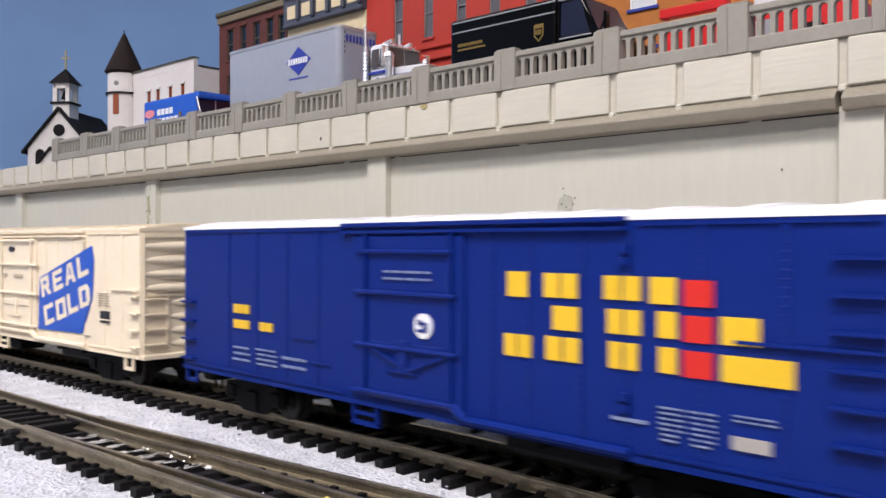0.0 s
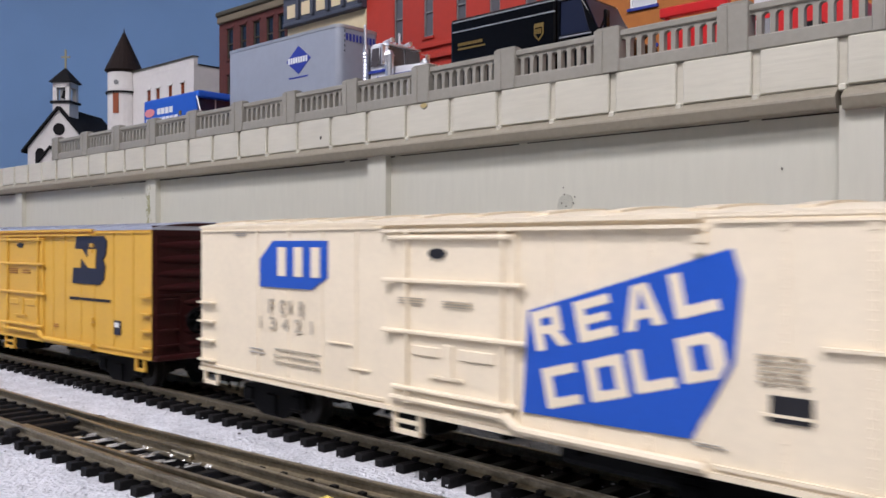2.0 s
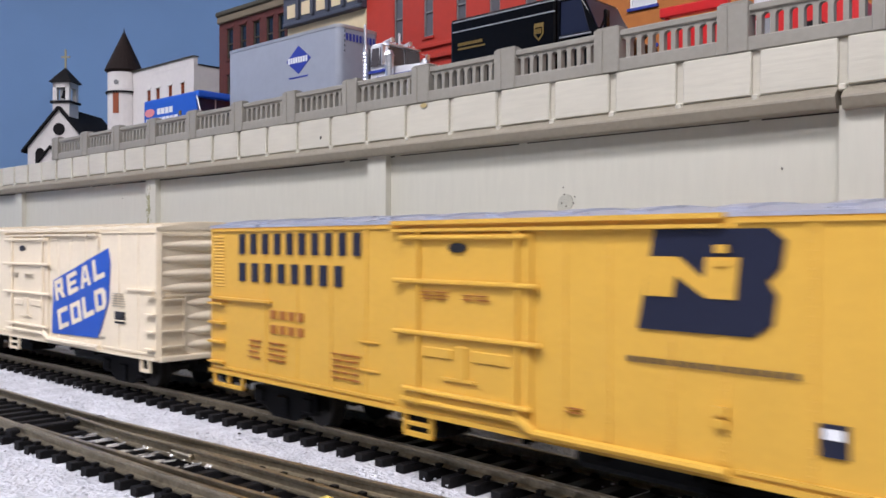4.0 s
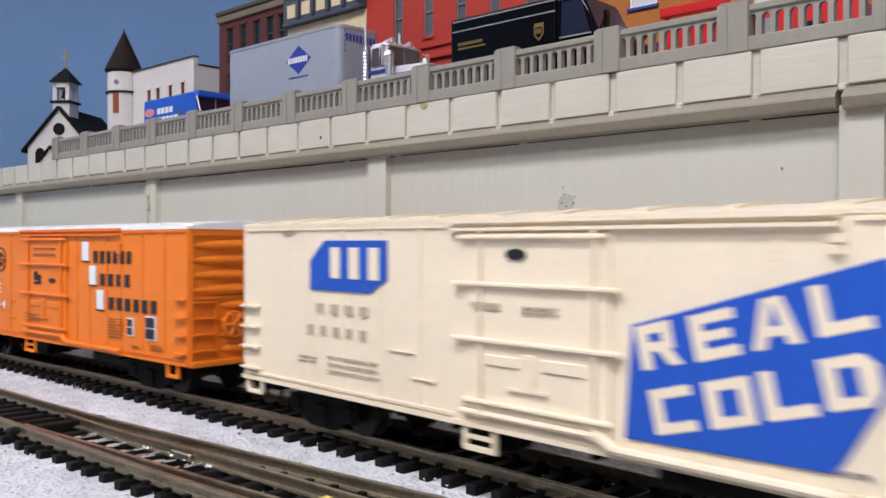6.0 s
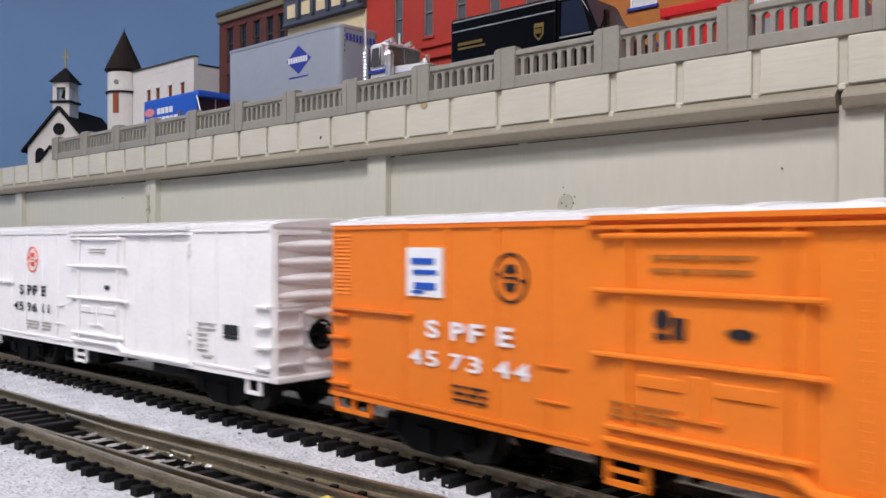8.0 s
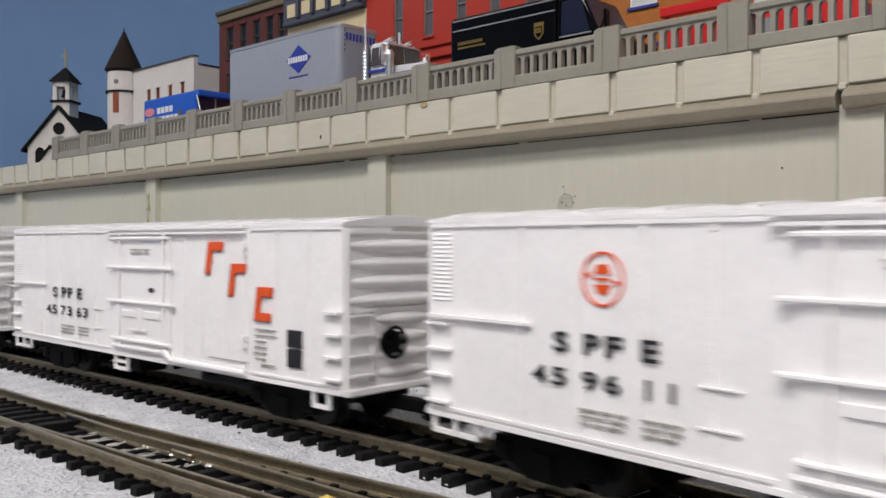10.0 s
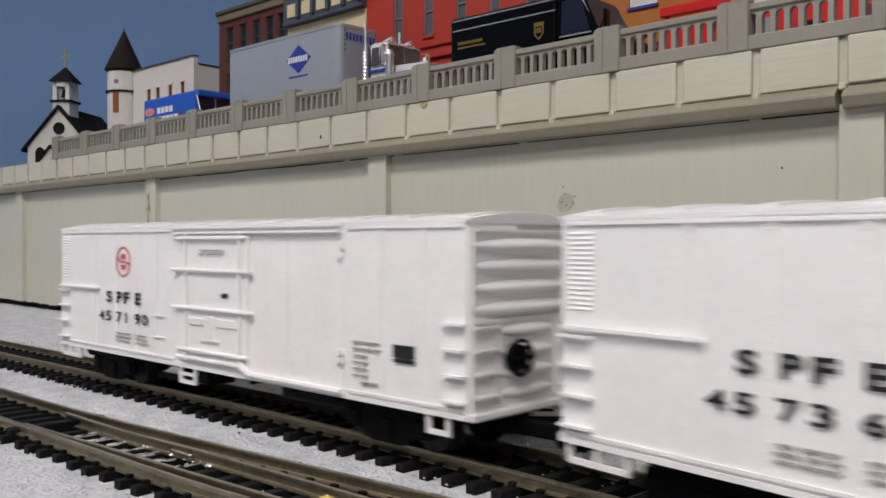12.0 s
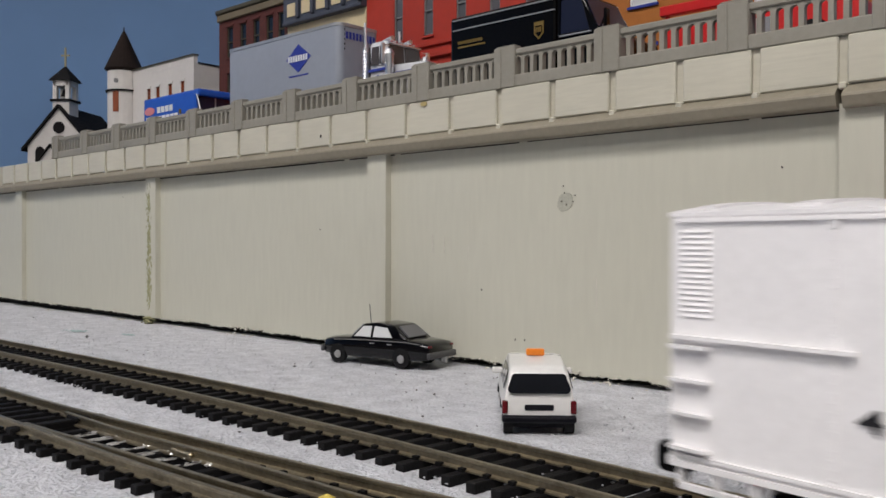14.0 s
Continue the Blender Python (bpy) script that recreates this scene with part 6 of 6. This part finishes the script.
def build_town():
    y = 0.26
    # brick block
    wins = [(c - 0.0042, c + 0.0042, za, zb) for c in (-0.6130, -0.5945, -0.5765, -0.5590, -0.5440) for za, zb in ((0.1985, 0.2235), (0.158, 0.186))]
    t = block_building("brick_building", "dark red brick storefront building with olive cornice", -0.6287, -0.5372, 0.2290, y, 0.10, M_BRICK, wins, M_GLASS, M_OLIVE, M_BRICK, M_SHINGLE)
    bm = bmesh.new()
    bx(bm, -0.6292, -0.5366, y - 0.0022, y + 0.004, 0.2290, 0.2345, b=0.0006)
    part("frieze", bm, M_TANBAND, t, "tan painted frieze")
    bm = bmesh.new()
    bx(bm, -0.6300, -0.5360, y - 0.0036, y + 0.004, 0.2345, 0.2385, b=0.0010)
    part("cornice", bm, M_OLIVE, t)
    # cream block with slate cornice
    wins = [(c - 0.0046, c + 0.0046, 0.160, 0.1965) for c in (-0.522, -0.503, -0.484, -0.465)]
    t = block_building("cream_building", "cream storefront building with slate blue bracketed cornice", -0.5362, -0.4482, 0.2120, y, 0.10, M_CREAMBLD, wins, M_GLASS, M_SHUTTER, M_CREAMBLD, M_SHINGLE)
    boxpart("cornice_board", (-0.5362, -0.4480, y - 0.0040, y + 0.003, 0.2120, 0.2320), M_SLATE, t, "slate blue cornice board")
    boxpart("cornice_top", (-0.5366, -0.4476, y - 0.0075, y + 0.003, 0.2320, 0.2370), M_SLATE, t, b=0.0010)
    boxpart("moulding", (-0.5364, -0.4478, y - 0.0052, y + 0.003, 0.2100, 0.2128), M_SLATE, t, b=0.0006)
    for i in range(5):
        x = -0.5310 + i * 0.0170
        boxpart("cornice_panel", (x, x + 0.0105, y - 0.0046, y - 0.0040, 0.2160, 0.2255), M_CREAMBLD, t, "cream inset panel")
        boxpart("bracket", (x + 0.0120, x + 0.0150, y - 0.0068, y - 0.0040, 0.2135, 0.2320), M_SLATE, t, b=0.0005)
    # red block
    wins = [(c - 0.0041, c + 0.0041, za, zb) for c in (-0.4165, -0.3890, -0.3610, -0.3340, -0.3070, -0.2830) for za, zb in ((0.1810, 0.2130), (0.120, 0.160))]
    t = block_building("red_building", "bright red storefront building with pale arched windows", -0.4476, -0.2660, 0.2600, y, 0.12, M_REDBLD, wins, M_REAR, M_SASH, M_REDBLD, M_SHINGLE, arch=True)
    boxpart("string_course", (-0.4478, -0.2658, y - 0.0018, y + 0.001, 0.1735, 0.1760), M_REDBLD, t, b=0.0004)
    boxpart("string_course", (-0.4478, -0.2658, y - 0.0024, y + 0.001, 0.1660, 0.1690), M_REDBLD, t, b=0.0004)
    # orange block
    wins = [(c - 0.0080, c + 0.0080, za, zb) for c in (-0.2340, -0.1950, -0.1550, -0.1150) for za, zb in ((0.1720, 0.1960), (0.120, 0.150))]
    block_building("orange_building", "orange brown storefront building with pale windows", -0.2650, -0.0600, 0.2200, y, 0.12, M_ORBLD, wins, M_PALEGLASS, M_DWHITE, M_ROYAL, M_SHINGLE)
    # white hall with round turret
    wins = [(c - 0.0030, c + 0.0030, 0.1765, 0.1885) for c in (-0.7440, -0.7280, -0.7065, -0.6860)]
    t = block_building("white_hall", "white clapboard hall with rust window sashes", -0.7740, -0.6680, 0.2020, y, 0.11, M_WHITEBLD, wins, M_SHUTTER, M_SHUTTER, M_WHITEBLD, M_SHINGLE)
    bm = bmesh.new()
    prism(bm, [(-0.7742, y - 0.0002, 0.2020), (-0.6678, y - 0.0002, 0.2020), (-0.6678, y - 0.0002, 0.2085), (-0.7742, y - 0.0002, 0.2085)], (0, 0.004, 0))
    part("parapet", bm, M_WHITEBLD, t)
    boxpart("coping", (-0.7750, -0.6670, y - 0.0016, y + 0.0044, 0.2085, 0.2095), M_OLIVE, t)
    boxpart("coping", (-0.6690, -0.6672, y + 0.0046, y + 0.112, 0.2020, 0.2030), M_SHINGLE, t)
    t = thing("turret", "round white turret with dark brown conical roof", "tower", pose(-0.7890, 0.2590, DECK))
    bm = bmesh.new()
    cyl(bm, (0, 0, 0), (0, 0, 0.1060), 0.0148, 24)
    part("drum", bm, M_WHITEBLD, t)
    bm = bmesh.new()
    cyl(bm, (0, 0, 0.1030), (0, 0, 0.1055), 0.0150, 24, 0.0178)
    cyl(bm, (0, 0, 0.1055), (0, 0, 0.1420), 0.0178, 24, 0.0012)
    cyl(bm, (0, 0, 0.1415), (0, 0, 0.1460), 0.0007, 8, 0.0004)
    part("cone_roof", bm, M_BROWNROOF, t, "dark brown conical roof")
    bm = bmesh.new()
    cyl(bm, (0, 0, 0.0835), (0, 0, 0.0850), 0.0166, 24)
    part("ring_moulding", bm, M_SHINGLE, t)
    for a in (35,):
        boxpart("window", (-0.0030, 0.0024, -0.0155, -0.0143, 0.0640, 0.0830), M_SHUTTER, t, "rust brown window", m=pose(0, 0, 0, 0, 0, a))
        bm = bmesh.new()
        cyl(bm, (0, -0.0154, 0.0930), (0, -0.0143, 0.0930), 0.0022, 12)
        part("oculus", bm, M_SASH, t, "", pose(0, 0, 0, 0, 0, a))
    church()


def church():
    t = thing("church", "small white church with black roof and belfry", "church", pose(-0.9170, 0.2530, DECK, 0, 0, 126.5))
    hw, ze, zp, ln = 0.0350, 0.0450, 0.0850, 0.085
    bm = bmesh.new()
    prism(bm, [(0, -hw, 0), (0, hw, 0), (0, hw, ze), (0, 0, zp - 0.002), (0, -hw, ze)], (ln, 0, 0))
    part("nave", bm, M_WHITEBLD, t)
    for s in (-1, 1):
        bm = bmesh.new()
        d = (zp - ze) / hw
        prism(bm, [(-0.004, 0, zp + 0.0006), (-0.004, s * (hw + 0.005), ze - 0.005 * d + 0.0006), (-0.004, s * (hw + 0.005), ze - 0.005 * d - 0.0024), (-0.004, 0, zp - 0.0024)], (ln + 0.008, 0, 0))
        part("roof_slope", bm, M_SHINGLE, t, "black shingled roof")
    bm = bmesh.new()
    cyl(bm, (-0.0012, 0, 0.0615), (0.0005, 0, 0.0615), 0.0062, 20)
    part("round_window", bm, M_SHINGLE, t, "black round window")
    for yy in (-0.021, 0.021):
        bm = bmesh.new()
        pts = [(yy - 0.005, 0.012), (yy + 0.005, 0.012)] + [(yy + 0.005 * math.cos(math.pi * k / 8), 0.036 + 0.006 * math.sin(math.pi * k / 8)) for k in range(9)]
        prism(bm, [(-0.0010, a, b) for a, b in pts], (0.0014, 0, 0))
        part("arched_window", bm, M_SHINGLE, t)
    # porch
    bm = bmesh.new()
    prism(bm, [(-0.016, -0.012, 0), (-0.016, 0.012, 0), (-0.016, 0.012, 0.026), (-0.016, 0, 0.040), (-0.016, -0.012, 0.026)], (0.016, 0, 0))
    part("porch", bm, M_WHITEBLD, t)
    for s in (-1, 1):
        bm = bmesh.new()
        prism(bm, [(-0.019, 0, 0.0425), (-0.019, s * 0.0150, 0.0245), (-0.019, s * 0.0150, 0.0222), (-0.019, 0, 0.0402)], (0.019, 0, 0))
        part("porch_roof", bm, M_SHINGLE, t)
    bm = bmesh.new()
    pts = [(-0.005, 0.0), (0.005, 0.0)] + [(0.005 * math.cos(math.pi * k / 8), 0.020 + 0.005 * math.sin(math.pi * k / 8)) for k in range(9)]
    prism(bm, [(-0.0168, a, b) for a, b in pts], (0.001, 0, 0))
    part("porch_door", bm, M_SHINGLE, t)
    # belfry
    c = 0.0125
    b0, b1, h = 0.0790, 0.1120, 0.0092
    boxpart("belfry_base", (c - h, c + h, -h, h, 0.070, 0.0900), M_WHITEBLD, t)
    boxpart("belfry_ledge", (c - h - 0.002, c + h + 0.002, -h - 0.002, h + 0.002, 0.0895, 0.0918), M_SHINGLE, t, "black ledge")
    for sx in (-1, 1):
        for sy in (-1, 1):
            x0, y0 = c + sx * (h - 0.0022), sy * (h - 0.0022)
            boxpart("belfry_post", (x0 - 0.0022, x0 + 0.0022, y0 - 0.0022, y0 + 0.0022, 0.0915, 0.1120), M_WHITEBLD, t)
    for dims in ((c - h, c + h, -h, -h + 0.003, 0.1060, 0.1118), (c - h, c + h, h - 0.003, h, 0.1060, 0.1118), (c - h, c - h + 0.003, -h, h, 0.1060, 0.1118), (c + h - 0.003, c + h, -h, h, 0.1060, 0.1118)):
        boxpart("belfry_lintel", dims, M_WHITEBLD, t)
    bm = bmesh.new()
    cyl(bm, (c, 0, 0.0960), (c, 0, 0.1040), 0.0045, 14, 0.0022)
    cyl(bm, (c, 0, 0.1035), (c, 0, 0.1115), 0.0006, 6)
    part("bell", bm, M_SHINGLE, t)
    bm = bmesh.new()
    e = h + 0.0030
    base = [bm.verts.new((c + a, b, 0.1115)) for a, b in ((-e, -e), (e, -e), (e, e), (-e, e))]
    top = bm.verts.new((c, 0, 0.1285))
    bm.faces.new(base[::-1])
    for i in range(4):
        bm.faces.new((base[i], base[(i + 1) % 4], top))
    part("belfry_roof", bm, M_SHINGLE, t, "black pyramid roof")
    bm = bmesh.new()
    bx(bm, c - 0.0008, c + 0.0008, -0.0008, 0.0008, 0.1270, 0.1475)
    bx(bm, c - 0.0008, c + 0.0008, -0.0048, 0.0048, 0.1385, 0.1401)
    part("cross", bm, M_CROSS, t, "pale brass cross")


# ---- wear, crumbs and litter ----
M_CRUMB = mat("plaster_crumb", (0.66, 0.63, 0.56), 0.9, scale=200, amount=0.2)
M_DEBRIS = mat("dark_debris", (0.06, 0.05, 0.045), 0.9, scale=200, amount=0.4)
M_MOSS = mat("moss_stain", (0.34, 0.335, 0.185), 0.9, scale=300, amount=0.4)
M_PATCH = mat("filler_patch", (0.46, 0.455, 0.38), 0.8, scale=300, amount=0.25)
M_GLUE = mat("dried_glue", (0.62, 0.605, 0.58), 0.08, scale=200, amount=0.15, coat=0.6)
M_CHIP = mat("yellowed_chip", (0.42, 0.34, 0.15), 0.9, scale=300, amount=0.3)
M_YBIT = mat("yellow_flake", (0.62, 0.48, 0.10), 0.8, scale=300, amount=0.2)
M_TEAL = mat("teal_chalk", (0.36, 0.50, 0.50), 0.9, scale=200, amount=0.2)
M_CHALK = mat("blue_chalk", (0.52, 0.57, 0.68), 0.9, scale=200, amount=0.2)
M_GREYBIT = mat("grey_pebble", (0.20, 0.20, 0.21), 0.9, scale=200, amount=0.3)


def lump(bm, p, r, j, flat=0.6):
    """A small uneven stone."""
    vs = []
    for a, b, c in ((1, 0, 0), (-1, 0, 0), (0, 1, 0), (0, -1, 0), (0, 0, 1), (0, 0, -1)):
        k = r * j.uniform(0.6, 1.25)
        vs.append(bm.verts.new((p[0] + a * k, p[1] + b * k, p[2] + c * k * flat)))
    for f in ((0, 2, 4), (2, 1, 4), (1, 3, 4), (3, 0, 4), (2, 0, 5), (1, 2, 5), (3, 1, 5), (0, 3, 5)):
        bm.faces.new([vs[i] for i in f])


def build_litter():
    j = random.Random(5)
    bm = bmesh.new()
    for i in range(2600):
        x = j.uniform(-1.2, 0.1)
        c = noise.noise((x * 30, 0, 0)) + 0.5 * noise.noise((x * 110, 7, 0))
        if -0.26 < x < -0.03:
            c += 0.22
        if c < j.uniform(-0.15, 0.55):
            continue
        up = j.random() < 0.6
        lump(bm, (x, wall_y(x) + (0.0042 if up else j.uniform(-0.0005, 0.0045)), j.gauss(foot_gap(x) + 0.0002, 0.0005) if up else j.uniform(0.0, 0.0008)), j.uniform(0.0003, 0.0009 if c > 0.3 else 0.0006), j)
    tagged(part("plaster_crumbs", bm, M_CRUMB), "broken white plaster crumbs along the wall foot", "rubble", kind="stuff")
    bm = bmesh.new()
    for i in range(340):
        x, y = j.uniform(-0.9, 0.05), j.uniform(-0.09, 0.105)
        lump(bm, (x, y, 0.0002), j.uniform(0.00010, 0.00040) * j.choice((0.5, 0.8, 1, 1.6)), j, 0.4)
    for i in range(30):
        lump(bm, (j.gauss(-0.2, 0.05), j.gauss(0.07, 0.018), 0.0003), j.uniform(0.0002, 0.0006), j, 0.6)
    tagged(part("ground_specks", bm, M_DEBRIS), "small dark specks scattered on the plaster ground", "rubble", kind="stuff")
    bm = bmesh.new()
    for i in range(14000):
        x, y = j.uniform(-0.75, 0.02), j.uniform(-0.09, 0.108)
        lump(bm, (x, y, 0.0001), j.uniform(0.0002, 0.0006), j, 0.5)
    tagged(part("ground_grit", bm, M_GROUND), "white plaster grit on the yard ground", "gravel", kind="stuff")
    bm = bmesh.new()
    for i in range(60):
        a = j.uniform(0, 6.28)
        lump(bm, (-0.4760 + 0.006 * math.cos(a) * j.random(), wall_y(-0.476) + 0.001 + j.uniform(-0.002, 0.002), j.uniform(0.0, 0.004)), j.uniform(0.0006, 0.0016), j)
    tagged(part("moss_lumps", bm, M_MOSS), "olive moss-coloured lumps at a pilaster foot", "rubble", kind="stuff")
    # stains and repairs on the wall
    def blot(name, x, z, rx, rz, d, material, label, seed):
        q = random.Random(seed)
        bm2 = bmesh.new()
        n = 18
        pts = []
        for k in range(n):
            a = 2 * math.pi * k / n
            r = 0.9 + 0.16 * math.sin(2 * a + seed) + q.uniform(-0.06, 0.06)
            xx = x + rx * r * math.cos(a)
            pts.append((xx, wall_y(xx) + d, z + rz * r * math.sin(a)))
        prism(bm2, pts, (0, -0.00022, 0))
        tagged(part(name, bm2, material), label, "stain", kind="structure")
    blot("filler_patch", -0.1795, 0.0625, 0.0032, 0.0042, 0.0045, M_PATCH, "grey filler patch on the cream wall", 1)
    for k, (dx, dz) in enumerate(((-0.0005, 0.0045), (0.0, 0.0020), (0.0045, 0.0010), (0.0038, -0.0012), (-0.0012, -0.001), (0.0008, -0.0022))):
        blot("nail_hole", -0.1795 + dx, 0.0637 + dz, 0.00028, 0.00028, 0.0042, M_DEBRIS, "small dark nail hole", 20 + k)
    for k, (x, z) in enumerate(((-0.2188, 0.0298), (-0.1014, 0.0703), (-0.1975, 0.0120), (-0.2020, 0.0118), (-0.1165, 0.0300), (-0.5150, 0.0760), (-0.3190, 0.0540))):
        blot("nail_hole", x, z, 0.0003, 0.0004, 0.0044, M_DEBRIS, "small dark nail hole", 40 + k)
    bm = bmesh.new()
    for i in range(520):
        k = j.choice((0.071, 0.055, 0.048, 0.041, 0.030, 0.022, 0.018))
        x = -0.4762 + j.gauss(0, 0.0013)
        z = max(0.006, min(0.082, k + j.gauss(0, 0.0045)))
        r = j.uniform(0.0001, 0.0006)
        prism(bm, [(x + r * math.cos(a) * j.uniform(0.6, 1.1), wall_y(x) + 0.0012, z + 2 * r * math.sin(a)) for a in (0.3, 1.4, 2.6, 3.8, 5.1)], (0, -0.0001, 0))
    tagged(part("moss_stain", bm, M_MOSS), "olive flecked stain down a pilaster", "stain", kind="stuff")
    blot("chip", -0.2462, 0.1040, 0.0024, 0.0009, -0.0002, M_CHIP, "chipped yellowed paint on a parapet block", 80)
    blot("chip", -0.3130, 0.0965, 0.0006, 0.0008, -0.0002, M_DEBRIS, "small dark chip in a parapet block", 81)
    for k, (x, z, h) in enumerate(((-0.2455, 0.0475, 0.010), (-0.2390, 0.047, 0.007), (-0.166, 0.030, 0.012), (-0.226, 0.044, 0.005))):
        blot("scratch", x, z, 0.0002, h / 2, 0.0045, M_CRUMB, "thin white scratch in the wall paint", 90 + k)
    # litter by the turnout
    bm = bmesh.new()
    for i in range(58):
        tie = -0.66 + 0.0071 * j.choice((64, 65, 66, 67, 68, 69, 70))
        x, y, rx, ry = tie + j.uniform(-0.0012, 0.0012), j.uniform(-0.0520, -0.0465), j.uniform(0.0002, 0.0007), j.uniform(0.0006, 0.0022)
        prism(bm, [(x + rx * j.uniform(0.6, 1.2) * math.cos(a), y + ry * j.uniform(0.6, 1.2) * math.sin(a), 0.00162) for a in (0.2, 1.1, 2.0, 2.9, 3.9, 4.8, 5.6)], (0, 0, 0.00022))
    for i in range(26):
        lump(bm, (j.uniform(-0.200, -0.158), -0.0455 + j.uniform(-0.0012, 0.0003), 0.0018), j.uniform(0.0002, 0.0006), j, 0.8)
    tagged(part("glue_flakes", bm, M_GLUE), "shiny dried glue between the turnout rails", "rubble", kind="stuff")
    bm = bmesh.new()
    lump(bm, (-0.1185, -0.0475, 0.0030), 0.0022, j, 0.5)
    bmesh.ops.subdivide_edges(bm, edges=bm.edges[:], cuts=1, use_grid_fill=True, smooth=0.3)
    tagged(part("yellow_flake", bm, M_YBIT), "yellow flake lying between the rails", "debris")
    bm = bmesh.new()
    cyl(bm, (-0.1985, -0.0362, -0.0004), (-0.1985, -0.0362, 0.0006), 0.0034, 14, 0.0030)
    tagged(part("flat_pebble", bm, M_GREYBIT), "flat grey pebble on the plaster ground", "pebble")
    for k, (x, y, r) in enumerate(((-0.150, -0.0290, 0.0011), (-0.43, 0.055, 0.0012), (-0.185, 0.082, 0.0012), (-0.27, 0.062, 0.0009))):
        bm = bmesh.new()
        lump(bm, (x, y, 0.0004), r, j, 0.6)
        bmesh.ops.subdivide_edges(bm, edges=bm.edges[:], cuts=1, use_grid_fill=True, smooth=0.3)
        tagged(part("pebble", bm, M_GREYBIT), "small grey pebble on the plaster ground", "pebble")
    for k, (x, y, rx, ry, m_) in enumerate(((-0.4630, 0.0640, 0.011, 0.004, M_TEAL), (-0.5550, 0.0480, 0.016, 0.006, M_CHALK), (-0.4250, 0.0745, 0.005, 0.002, M_TEAL))):
        q = random.Random(300 + k)
        bm = bmesh.new()
        for i in range(60):
            px, py, r = x + q.gauss(0, rx * 0.4), y + q.gauss(0, ry * 0.4), q.uniform(0.0003, 0.0010)
            lump(bm, (px, py, 0.0002), r, q, 0.3)
        tagged(part("chalk_smear", bm, m_), "faint coloured chalk crumbs on the plaster ground", "stain", kind="stuff")
    bm = bmesh.new()
    pts = [(-0.0712 + 0.0040 * (k / 10) ** 2, 0.0210 + 0.0135 * k / 10, 0.0008) for k in range(11)]
    sweep(bm, pts, [(0.0005 * math.cos(2 * math.pi * k / 6), 0.0005 * math.sin(2 * math.pi * k / 6)) for k in range(6)])
    tagged(part("red_wire", bm, M_FIRE), "short curved red wire on the ground", "wire")

# ---- build ----
build_room()
build_lamps()
build_ground()
build_wall()
build_railing()
build_main_track()
build_turnout()
CARS = build_train()
sedan()
van()
red_car()
semi_trailer()
tractor()
delivery_truck()
blue_truck()
fire_truck()
build_town()
build_litter()
motions()
